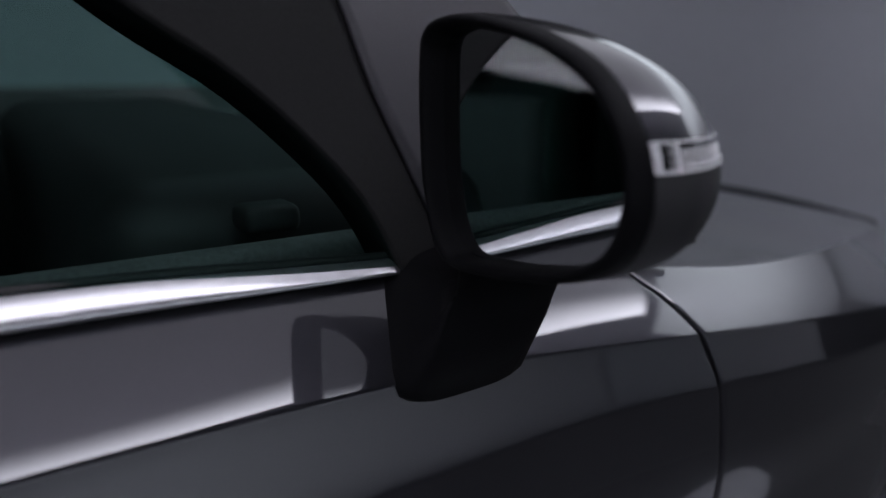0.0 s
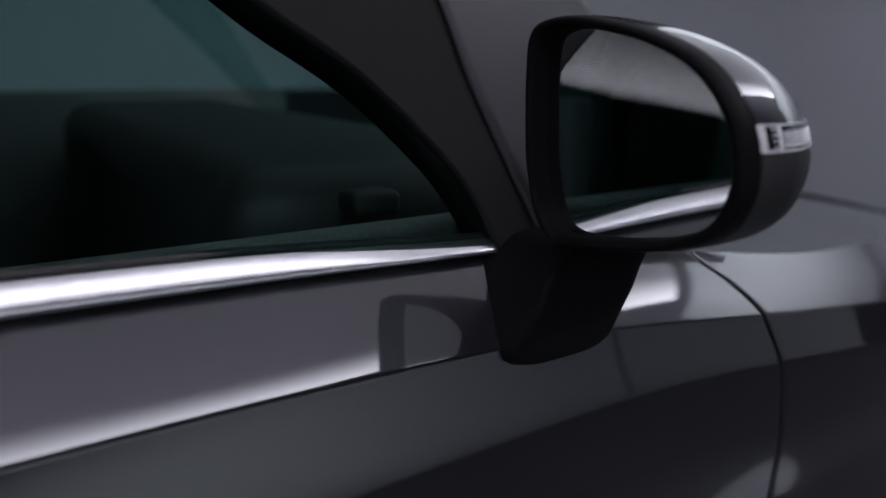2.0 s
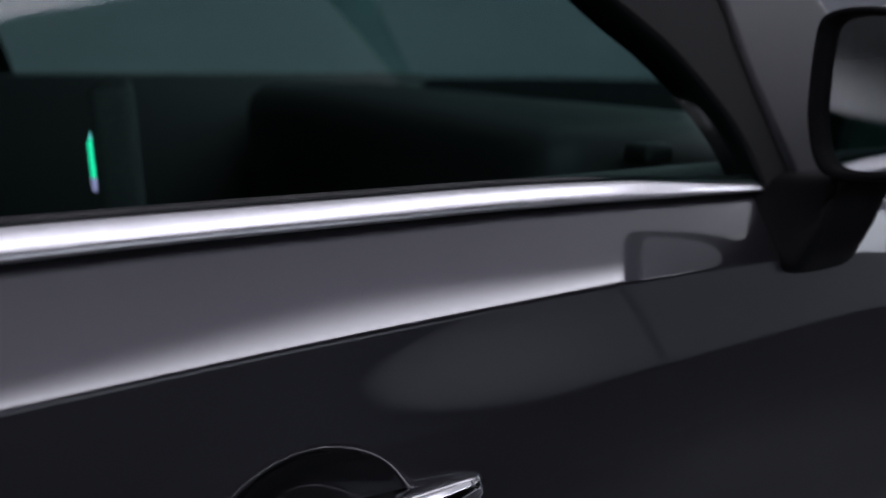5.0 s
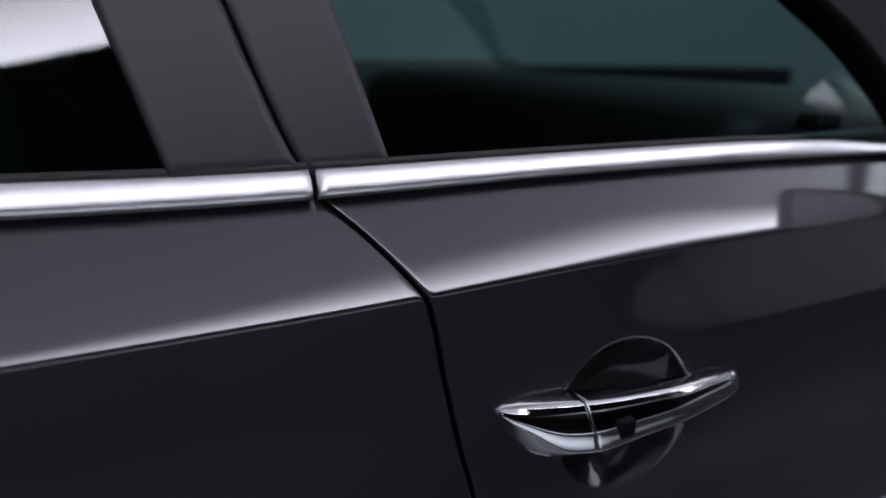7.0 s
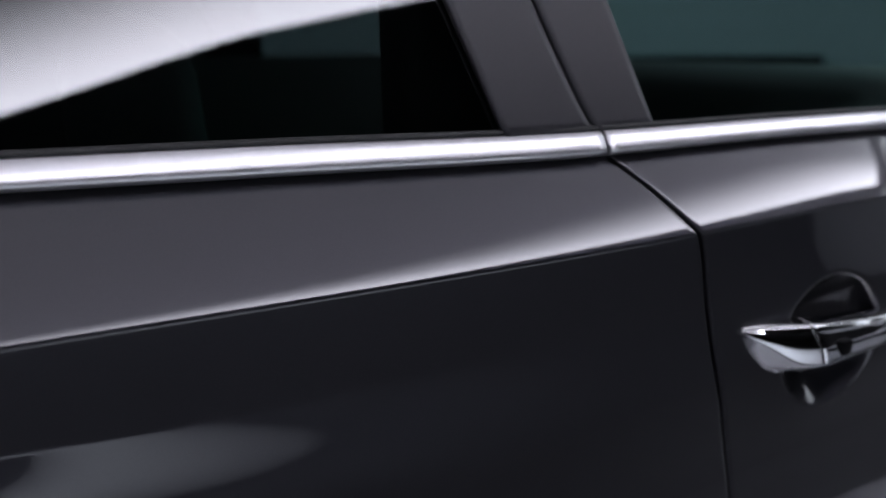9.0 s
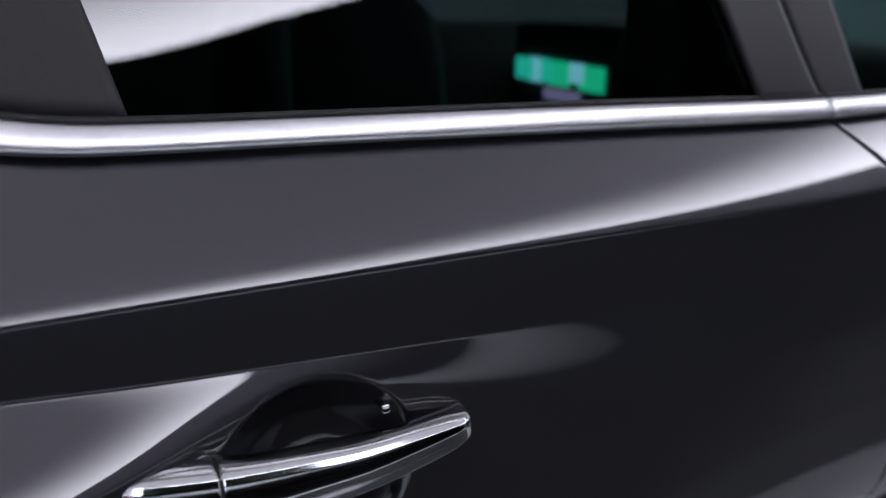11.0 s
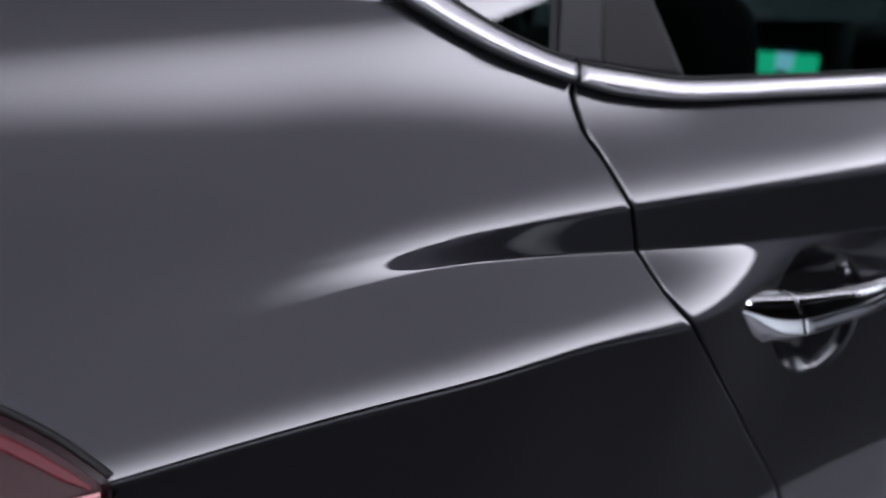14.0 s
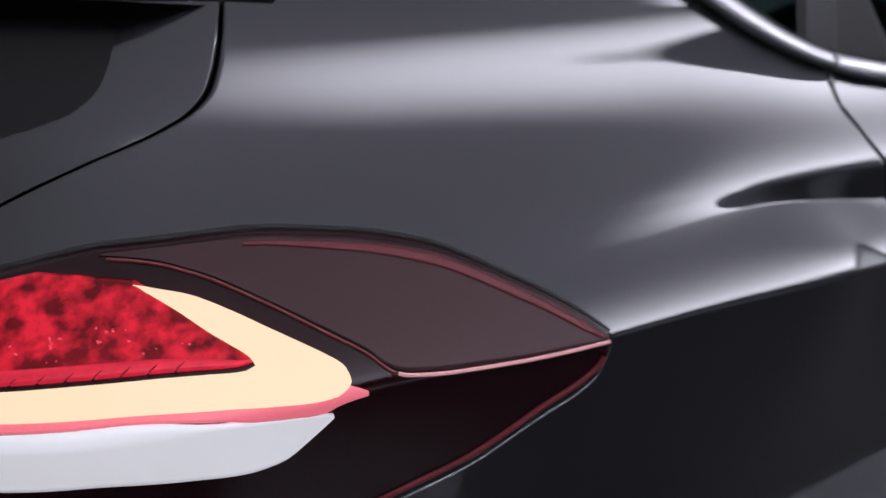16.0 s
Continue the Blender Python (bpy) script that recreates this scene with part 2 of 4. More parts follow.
LOWER_Z = table((2.4, .60), (1.4, .68), (.9, .72), (-.2, .70), (-.4, .725), (-.5, .755), (-.58, .778), (-.66, .784), (-.72, .774), (-.79, .764), (-.853, .761), (-.916, .766), (-1.06, .7735), (-1.19, .7735), (-1.31, .7724), (-1.37, .771), (-1.6, .774), (-2, .774), width=.025)
# how far the skin leans inward, from the belt crease up to the belt
SHOULDER = lines((2.0, 1.2, 1.0, .85, .75, .65, .57, .45, .30, .0, -.30, -.55, -.70, -.80, -.88, -.95, -1.02, -1.10, -1.25, -1.50, -1.80, -2.1),
                 (1.0, 1.0, .95, .92, .92, .93, .925, .91, .88, .88, .88, .86, .85, .84, .82, .81, .80, .80, .87, .97, .95, .90),
                 (1.2, 1.1, 1.08, 1.20, 1.26, 1.28, 1.24, 1.10, .99, .99, 1.03, 1.06, 1.07, 1.09, 1.10, 1.10, 1.10, 1.09, 1.07, 1.02, .97, .90),
                 (1.5, 1.3, 1.25, 1.22, 1.22, 1.24, 1.22, 1.11, 1.04, 1.02, 1.04, 1.02, .85, .60, .40, .32, .28, .23, .12, .10, .12, .75),
                 (1.8, 1.5, 1.4, 1.30, 1.26, 1.24, 1.20, 1.12, 1.05, 1.0, 1.0, .95, .78, .64, .59, .57, .585, .66, .735, .755, .77, .85))
# the recess under the belt crease
RECESS = lines((2.0, .7, .3, .12, .0, -.3, -.58, -.78, -.90, -.97, -1.03, -1.1, -1.16, -1.3, -1.5, -2.0),
               (.20, .20, .08, .03, .03, .03, .04, .04, .04, .10, .50, .78, .84, .92, .97, .90),
               (.40, .40, .20, .04, .03, .02, .02, .02, .02, .03, .10, .46, .74, .90, .99, .90),
               (.24, .24, .16, .06, .05, .05, .05, .05, .05, .12, .50, .80, .87, .95, 1.0, .90), width=.025)
# the raised blade between the handle crease and the lower crease
BLADE = lines((2.0, .7, .3, .0, -.3, -.45, -.52, -.58, -.66, -.72, -.79, -.86, -.92, -1.0, -1.1, -1.17, -1.3, -1.5, -2.0),
              (.05, .05, .07, .09, .12, .24, .50, .80, .86, .90, .98, 1.0, 1.0, 1.0, .98, .95, .97, 1.0, .90),
              (.04, .04, .07, .15, .23, .32, .47, .68, .88, 1.02, 1.14, 1.20, 1.22, 1.22, 1.17, 1.10, 1.05, 1.05, .90),
              (.04, .04, .06, .16, .23, .28, .40, .58, .78, .95, 1.12, 1.18, 1.20, 1.20, 1.18, 1.16, 1.12, 1.06, .90),
              (.03, .03, .05, .12, .14, .14, .20, .35, .58, .80, .96, 1.02, 1.03, 1.03, 1.03, 1.02, 1.00, .98, .90), width=.03)
BLUNT = table((2, .0002), (.5, .0001), (.25, .0002), (0, .0005), (-.3, .0007), (-.9, .0006), (-1.05, .0004), (-1.15, 0), (-2, 0))
UNDER = table((2, .04), (.3, .04), (-.3, .05), (-.5, .09), (-.65, .10), (-.78, .08), (-.9, .05), (-1.1, .0), (-1.28, -.05), (-1.38, -.15), (-1.6, -.28), (-2, -.30), width=.10)
WAIST_Z = table((2, .56), (1.2, .58), (.7, .600), (.4, .600), (0, .59), (-.29, .572), (-.45, .515), (-.6, .51), (-2, .48))
WAIST_Y = table((2, -.004), (.7, -.012), (.3, -.016), (-.3, -.028), (-.6, -.040), (-.9, -.058), (-1.1, -.068), (-1.28, -.074), (-1.40, -.060), (-1.6, -.030), (-2, -.020), width=.10)
FOOT_Y = table((2, 0), (.9, 0), (.4, .006), (-.2, .011), (-.8, .010), (-2, .010))


def rise(c, w):
    """The share of depth gained over the lowest w of a band whose lean runs smoothly through the guide values c."""
    n = len(c) - 1
    out = 0
    for i, ci in enumerate(c):
        part_sum = sum(math.comb(n + 1, j) * w ** j * (1 - w) ** (n + 1 - j) for j in range(i + 1, n + 2))
        out = out + ci * part_sum / (n + 1)
    return out


def side_bands(x):
    """Heights of the flank's guide lines at the places x, from the belt down, with the depth and lean that each carries."""
    zt, zc, z2, z3, z4 = top_z(x), CREASE_Z(x), VALLEY_Z(x), LOWER_Z(x), WAIST_Z(x)
    yc = CREASE_Y(x)
    up, rec, bla = [f(x) for f in SHOULDER], [f(x) for f in RECESS], [f(x) for f in BLADE]
    y2 = yc - (zc - z2) * rise(rec, 1.0)
    y3 = y2 - (z2 - z3) * rise(bla, 1.0)
    return zt, zc, z2, z3, z4, z4 - .17, .20 + 0 * x, yc, y2, y3, WAIST_Y(x), WAIST_Y(x) + FOOT_Y(x), .13 + 0 * x, up, rec, bla


def top_y(x):
    x = np.asarray(x, float)
    b = side_bands(x)
    return b[7] + (b[0] - b[1]) * rise(b[13], 1.0)


def side_levels(x):
    x = np.asarray(x, float)
    return [cut_z(x)] + list(side_bands(x)[1:7])


def arc_y(z, za, ya, ma, zb, yb, mb):
    """A smooth arc from the upper place a to the lower place b with given leans."""
    h = za - zb
    u = np.clip((z - zb) / h, 0, 1)
    return (1 + 2 * u) * (1 - u) ** 2 * yb + u * (1 - u) ** 2 * h * mb + u * u * (3 - 2 * u) * ya + u * u * (u - 1) * h * ma


def side_y(x, z):
    """The near flank's y at the places x, z."""
    x, z = np.broadcast_arrays(np.asarray(x, float), np.asarray(z, float))
    zt, zc, z2, z3, z4, z5, z6, yc, y2, y3, y4, y5, y6, up, rec, bla = side_bands(x)
    w = np.clip((z - zc) / (zt - zc), 0, 1)
    y = yc + (zt - zc) * rise(up, w) + .5 * np.maximum(z - zt, 0)
    w = np.clip((z - z2) / (zc - z2), 0, 1)
    y = np.where(z < zc, y2 + (zc - z2) * rise(rec[::-1], w), y)
    w = np.clip((z - z3) / (z2 - z3), 0, 1)
    y = np.where(z < z2, y3 + (z2 - z3) * rise(bla[::-1], w), y)
    foot = -5.5 * (y5 - y4)
    y = np.where(z < z3, arc_y(z, z3, y3, UNDER(x), z4, y4, .05 + 0 * x), y)
    y = np.where(z < z4, arc_y(z, z4, y4, foot, z5, y5, -.30 + 0 * x), y)
    y = np.where(z < z5, arc_y(z, z5, y5, -.30 + 0 * x, z6, y6, -.6 + 0 * x), y)
    # the pressed creases are slightly rounded
    y = y + BLUNT(x) * np.exp(np.where(z > zc, (zc - z) / .005, (z - zc) / .03)) + .0003 * np.exp(np.where(z > z3, (z3 - z) / .004, (z - z3) / .03))
    for cx, cz, rx, rz in CUPS:
        r = ((x - cx) / rx) ** 2 + ((z - cz) / rz) ** 2
        y = y + .056 * np.clip(1 - r ** 1.1, 0, 1) ** 1.15
    return y + wrap(x)


CUPS = ((.266, .724, .078, .076), (-.630, .720, .080, .075))


def glass_y(x, z):
    """The near greenhouse side: leans inward, slightly barrelled."""
    h = np.asarray(z, float) - .96
    lean = h * curve(x, (-.95, .485), (-.7, .465), (-.1, .458), (.2, .43), (.9, .42)) + .1 * np.maximum(h - .2, 0)
    return curve(x, (.9, .082), (.4, .074), (0, .068), (-.3, .075), (-.6, .107), (-.74, .124), (-.89, .137), (-1.1, .165), (-1.4, .20)) + lean


# ---- mesh helpers ----
def mesh_object(name, verts, faces, mat, parent=None, label="", smooth=True):
    me = bpy.data.meshes.new(name)
    me.from_pydata([tuple(map(float, v)) for v in verts], [], [tuple(map(int, f)) for f in faces])
    me.polygons.foreach_set("use_smooth", [smooth] * len(me.polygons))
    me.materials.append(mat)
    me.update()
    ob = new(name, me)
    if parent is not None:
        ob.parent = parent
    if label:
        tagged(ob, label)
    return ob


def part(name, bm, mat, parent, label=""):
    me = bpy.data.meshes.new(name)
    bm.to_mesh(me)
    bm.free()
    me.materials.append(mat)
    ob = new(name, me)
    ob.parent = parent
    if label:
        tagged(ob, label)
    return ob


def grid_faces(n, m, close_n=False, close_m=False):
    f = []
    for i in range(n if close_n else n - 1):
        for j in range(m if close_m else m - 1):
            a, b = (i + 1) % n, (j + 1) % m
            f.append((i * m + j, a * m + j, a * m + b, i * m + b))
    return f


def grid_object(name, P, mat, parent=None, label="", flip=False, close_n=False, close_m=False, smooth=True):
    """P: an array n x m x 3 of places."""
    n, m = P.shape[:2]
    f = grid_faces(n, m, close_n, close_m)
    if flip:
        f = [q[::-1] for q in f]
    return mesh_object(name, P.reshape(-1, 3), f, mat, parent, label, smooth)


def mirror_side(P):
    Q = P.copy()
    Q[..., 1] = 2 * MID - Q[..., 1]
    return Q


def sweep(name, line, section, mat, parent=None, label="", caps=True):
    """Sweeps a closed section (pairs: outward, up) along a line that runs roughly along x; section may be a function of the row."""
    line = np.asarray(line, float)
    rows = []
    for i, p in enumerate(line):
        s = np.asarray(section(i / (len(line) - 1)) if callable(section) else section, float)
        t = line[min(i + 1, len(line) - 1)] - line[max(i - 1, 0)]
        t /= np.linalg.norm(t)
        out = np.array([0, -1.0, 0]) - t * (-t[1])
        out /= np.linalg.norm(out)
        up = np.cross(out, t)
        up *= 1 if up[2] > 0 else -1
        rows.append(p + s[:, :1] * out + s[:, 1:] * up)
    P = np.array(rows)
    n, m = P.shape[:2]
    f = grid_faces(n, m, close_m=True)
    if caps:
        f += [tuple(range(m)), tuple((n - 1) * m + j for j in range(m))[::-1]]
    ob = mesh_object(name, P.reshape(-1, 3), f, mat, parent, label)
    bm = bmesh.new()
    bm.from_mesh(ob.data)
    bmesh.ops.recalc_face_normals(bm, faces=bm.faces)
    bm.to_mesh(ob.data)
    bm.free()
    return ob


def tube(name, line, radius, mat, parent=None, label="", sides=8, closed=False):
    line = np.asarray(line, float)
    n = len(line)
    rows = []
    for i, p in enumerate(line):
        a, b = (line[(i + 1) % n], line[(i - 1) % n]) if closed else (line[min(i + 1, n - 1)], line[max(i - 1, 0)])
        t = (a - b) / max(np.linalg.norm(a - b), 1e-9)
        u = np.cross(t, (0.13, 0.31, 0.94))
        u /= np.linalg.norm(u)
        v = np.cross(t, u)
        ang = np.linspace(0, 2 * np.pi, sides, endpoint=False)
        rows.append(p + radius * (np.cos(ang)[:, None] * u + np.sin(ang)[:, None] * v))
    return grid_object(name, np.array(rows), mat, parent, label, close_n=closed, close_m=True)


def block(name, lo, hi, mat, parent=None, label="", bevel=.01, taper=None):
    """A bevelled box between two corners; taper shrinks its top in x and y."""
    bm = bmesh.new()
    bmesh.ops.create_cube(bm, size=1)
    c, s = (np.array(lo) + hi) / 2, np.array(hi) - np.array(lo)
    for v in bm.verts:
        k = taper if taper and v.co.z > 0 else (1, 1)
        v.co = Vector((c[0] + v.co.x * s[0] * k[0], c[1] + v.co.y * s[1] * k[1], c[2] + v.co.z * s[2]))
    if bevel:
        bmesh.ops.bevel(bm, geom=bm.edges[:], offset=bevel, segments=3, affect="EDGES", profile=.5)
    for fc in bm.faces:
        fc.smooth = True
    if parent is None:
        me = bpy.data.meshes.new(name)
        bm.to_mesh(me)
        bm.free()
        me.materials.append(mat)
        return new(name, me)
    return part(name, bm, mat, parent, label)


MID = .93            # the car's centre plane
REAR, NOSE = -2.12, 2.45

# ---- studio ----
def slab(name, lo, hi, mat, label, kind="structure"):
    return tagged(block(name, lo, hi, mat, bevel=0), label, kind=kind)


slab("floor", (-8, -6, -.16), (5.5, 5.5, -.05), M_FLOOR, "matt black studio floor under the platform")
arc = np.linspace(0, np.pi / 2, 16)
sweep_line = [(-1.3, 5.42)] + [(2.6 + 2.82 * math.sin(q), 2.6 + 2.82 * math.cos(q)) for q in arc] + [(5.42, -.15)]
back = np.array([[(x, y, z) for x, y in sweep_line] for z in np.linspace(-.05, 1.9, 4)])
tagged(grid_object("backdrop", back, M_WALL), "plain light grey curved studio backdrop", kind="structure")
low = [(x, 5.30) for x in np.linspace(-1.3, 2.6, 120)] + [(2.6 + 2.70 * math.sin(q), 2.6 + 2.70 * math.cos(q)) for q in np.linspace(.02, 1.2, 90)]
low = np.array([[(x + .02 * math.sin(40 * y), y + .025 * math.sin(11 * x), z) for x, y in low] for z in (-.05, .3, .6, .89)])
tagged(grid_object("low_drape", low, M_DARKWALL), "low pleated black drape before the grey backdrop", kind="structure")
slab("wall_north", (-8, 5.5, -.12), (5.5, 5.65, 5.2), M_DARKWALL, "black studio back wall")
slab("wall_south", (-8, -6.15, -.12), (5.5, -6, 5.2), M_DARKWALL, "black studio wall behind the side light")
slab("wall_east", (5.5, -6.15, -.12), (5.65, 5.65, 5.2), M_DARKWALL, "black studio end wall")
slab("wall_west", (-8.15, -6.15, -.12), (-8, 5.65, 5.2), M_HIGHWALL, "dark grey studio end wall above a black drape")
# Unseen drape, added to darken what the mirror and lower body reflect.
fold = np.linspace(-5.9, 5.3, 200)
west = np.array([[(-7.86 + .05 * math.sin(9 * y), y, z) for y in fold] for z in (-.05, 1.0, 2.0)])
tagged(grid_object("drape_west", west, M_DARKWALL), "unseen pleated black drape added to keep low reflections dark", kind="structure")
slab("ceiling", (-8.15, -6.15, 5.2), (5.65, 5.65, 5.35), M_DARKWALL, "black studio ceiling")

# Unseen pale platform, added to reflect light into the handles and lower doors.
platform = tagged(block("platform", (-1.75, -.44, -.05), (2.1, 2.36, .0), M_BOUNCE, bevel=.012), "low pale grey platform added under the car to bounce light", "platform")

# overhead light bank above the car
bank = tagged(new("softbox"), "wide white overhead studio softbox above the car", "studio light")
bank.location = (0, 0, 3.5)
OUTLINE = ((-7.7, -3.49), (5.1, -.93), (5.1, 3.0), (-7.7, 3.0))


def prism(name, outline, z0, z1, mat, parent, label):
    n = len(outline)
    v = [(x, y, z0) for x, y in outline] + [(x, y, z1) for x, y in outline]
    f = [tuple(range(n))[::-1], tuple(range(n, 2 * n))] + [(i, (i + 1) % n, n + (i + 1) % n, n + i) for i in range(n)]
    return mesh_object(name, v, f, mat, parent, label, smooth=False)


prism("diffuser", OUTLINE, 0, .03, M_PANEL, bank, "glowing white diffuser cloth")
prism("housing", [(5.16, 3.06), (5.16, -.98), (-7.76, -3.56), (-7.76, 3.06)], .035, .22, M_DARKWALL, bank, "black fabric housing")
for hx in (-1.0, 4.2):
    for hy in (-.6, 2.2):
        tube("hanger", [(hx, hy, .2), (hx, hy, .9), (hx, hy, 1.7)], .012, M_RUBBER, bank)

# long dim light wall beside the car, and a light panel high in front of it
# Unseen panel, added so chrome handles and lower flank reflect a pale band.
side_light = tagged(new("side_light"), "long low bluish light panel beside the car, unseen, added for reflections", "studio light")
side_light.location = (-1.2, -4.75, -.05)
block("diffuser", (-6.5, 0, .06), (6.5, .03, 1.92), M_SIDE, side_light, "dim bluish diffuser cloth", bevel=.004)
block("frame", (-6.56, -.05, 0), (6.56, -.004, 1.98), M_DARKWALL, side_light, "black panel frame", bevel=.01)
# Added, unseen: carries the side panel's reflection on past its front end.
corner_light = tagged(new("corner_light"), "low bluish panel added across the corner to extend the side reflection", "studio light")
corner_light.location = (5.32, -4.74, -.05)
block("diffuser", (0, .05, .06), (.03, 2.9, 1.92), M_CORNER, corner_light, "dim bluish diffuser cloth", bevel=.004)
block("frame", (.034, 0, 0), (.07, 2.96, 1.98), M_DARKWALL, corner_light, "black panel frame", bevel=.01)
front_light = tagged(new("front_light"), "bluish studio light panel high in front of the car", "studio light")
front_light.location = (5.36, .0, 1.7)
block("diffuser", (-.03, -1.5, .05), (0, 3.4, 1.8), M_FRONT, front_light, "bluish diffuser cloth", bevel=.004)
block("frame", (.004, -1.55, 0), (.142, 3.45, 1.85), M_DARKWALL, front_light, "black panel frame", bevel=.01)

# ---- car ----
car = tagged(new("car"), "dark graphite grey metallic four-door saloon with bright window trim", "car")
car.location = (0, 0, 0)


def gap_b(z):
    """The joint between the doors."""
    return curve(z, (1.45, -.145), (1.085, -.042), (1.02, -.024), (.967, -.006), (.955, .001), (.939, .008), (.910, .035), (.883, .057), (.860, .071),
                 (.801, .082), (.741, .093), (.682, .107), (.60, .128), (.5, .15), (.2, .16))


def gap_c(z):
    """The joint behind the rear door."""
    return curve(z, (1.05, -.890), (1.0, -.892), (.985, -.895), (.967, -.902), (.942, -.902), (.907, -.891), (.863, -.881), (.825, -.875), (.791, -.868), (.764, -.854),
                 (.706, -.815), (.627, -.759), (.45, -.66), (.2, -.62))


def gap_a(z):
    """The joint in front of the front door."""
    return curve(z, (1.0, 1.05), (.88, 1.085), (.86, 1.105), (.83, 1.125), (.75, 1.15), (.5, 1.17), (.2, 1.14))


def gap_t(z):
    """The joint between quarter panel and boot lid."""
    return curve(z, (1.2, -1.63), (1.083, -1.656), (1.04, -1.667), (1.003, -1.682), (.985, -1.701), (.970, -1.732), (.950, -1.79), (.931, -1.84), (.905, -1.90), (.86, -2.02), (.84, REAR), (.2, REAR))


def level_rows(x, counts):
    """Heights of the mesh rows at the places x, so that rows run along the creases."""
    k = side_levels(x)
    rows = []
    for (a, b), n in zip(zip(k[:-1], k[1:]), counts):
        for i in range(n):
            rows.append(a + (b - a) * i / n)
    rows.append(k[-1])
    return np.array(rows)


FLANGE = ((0.0, .022), (0.0, .004), (.0006, .0016), (.0018, .0004), (.0038, 0.0))


def flank_panel(name, back, front, columns, counts, mat, parent, label="", g=.0017, far=False, flange=True):
    """A flank panel between two joints, with its edges folded inward."""
    inner = np.linspace(0, 1, columns)
    nrow = sum(counts) + 1
    seg = np.array([i for i, n in enumerate(counts) for _ in range(n)] + [len(counts) - 1])
    frac = np.array([j / n for n in counts for j in range(n)] + [1.0])
    rid = np.arange(nrow)
    zz = level_rows(np.array([(back(.8) + front(.8)) / 2]), counts)[:, 0]
    Z = np.repeat(zz[:, None], columns, 1)
    for _ in range(7):
        lo, hi = back(Z) + g, front(Z) - g
        X = lo + (hi - lo) * inner
        k = np.array(side_levels(X))
        Z = k[seg, rid] * (1 - frac[:, None]) + k[seg + 1, rid] * frac[:, None]
    Y = side_y(X, Z)
    if flange:
        cols = []
        lo, hi = X[:, 0], X[:, -1]
        for dx, dy in FLANGE:
            cols.append((lo + dx, Z[:, 0], side_y(lo + dx, Z[:, 0]) + dy))
        keep = [j for j in range(columns) if 0 < j < columns - 1]
        mid = [(X[:, j], Z[:, j], Y[:, j]) for j in keep if np.min(X[:, j] - lo) > .0045 and np.min(hi - X[:, j]) > .0045]
        end = [(hi - dx, Z[:, -1], side_y(hi - dx, Z[:, -1]) + dy) for dx, dy in FLANGE[::-1]]
        cols += mid + end
        X, Z, Y = (np.stack([c[k] for c in cols], 1) for k in (0, 1, 2))
    P = np.stack([X, Y, Z], -1)
    if far:
        P = mirror_side(P)
    return grid_object(name, P, mat, parent, label, flip=far)


FINE = (44, 26, 34, 110, 8, 8)
COARSE = (10, 6, 8, 10, 4, 4)
front_door = flank_panel("front_door", gap_b, gap_a, 300, FINE, M_PAINT, car)
rear_door = flank_panel("rear_door", gap_c, gap_b, 290, FINE, M_PAINT, car)
quarter = flank_panel("quarter_panel", gap_t, gap_c, 300, (70, 30, 40, 44, 8, 8), M_PAINT, car)
flank_panel("front_wing", gap_a, lambda z: NOSE + 0 * np.asarray(z), 150, (30, 12, 12, 14, 6, 6), M_PAINT, car)
flank_panel("boot_lid", lambda z: REAR + 0 * np.asarray(z) - .0001, lambda z: np.maximum(gap_t(z), REAR + .01), 90, (50, 14, 12, 10, 4, 4), M_PAINT, car)
for nm, a, b in (("front_door", gap_b, gap_a), ("rear_door", gap_c, gap_b), ("front_wing", gap_a, lambda z: NOSE + 0 * np.asarray(z)),
                 ("quarter_panel", lambda z: REAR + 0 * np.asarray(z), gap_c)):
    flank_panel(nm, a, b, 70, COARSE, M_PAINT, car, far=True, flange=False)

# dark shell behind the joints, both sides
xs = np.linspace(REAR + .03, NOSE - .05, 160)
Zs = level_rows(xs, (8, 5, 5, 6, 3, 3))
Xs = np.repeat(xs[None], len(Zs), 0)
Ys = side_y(Xs, Zs) + .05
S = np.stack([Xs, Ys, Zs], -1)
S[0, :, 2] -= .02
grid_object("inner_shell", S, M_SHELL, car)
grid_object("inner_shell", mirror_side(S), M_SHELL, car, flip=True)


# bonnet, boot deck, ends and floor pan
def deck(name, x0, x1, n, crown, mat, drop=.004):
    xs = np.linspace(x0, x1, n)
    v = np.linspace(0, 1, 41)
    y0 = top_y(xs) + wrap(xs)
    X = np.repeat(xs[:, None], 41, 1)
    Y = y0[:, None] + .002 + (2 * MID - 2 * y0[:, None] - .004) * v
    s = 1 - np.abs(2 * v - 1)
    Z = top_z(xs)[:, None] - drop + crown(xs)[:, None] * (1 - (1 - s) ** 2.2)
    return grid_object(name, np.stack([X, Y, Z], -1), mat, car)


deck("bonnet", .98, NOSE, 60, lambda x: curve(x, (NOSE, .01), (1.6, .02), (.98, .06)), M_PAINT)
deck("boot_deck", REAR, -1.55, 30, lambda x: .006 + 0 * x, M_PAINT)
for nm, xe, sgn in (("rear_bumper", REAR, -1), ("front_bumper", NOSE, 1)):
    zz = level_rows(np.array([xe]), (12, 6, 6, 8, 5, 5))[:, 0]
    y0 = side_y(xe + 0 * zz, zz)
    v = np.linspace(0, 1, 41)
    Y = y0[:, None] + (2 * MID - 2 * y0[:, None]) * v
    X = xe + sgn * .11 * np.sin(np.pi * v)[None] + 0 * Y
    grid_object(nm, np.stack([X, Y, np.repeat(zz[:, None], 41, 1)], -1), M_PAINT, car, flip=sgn > 0)
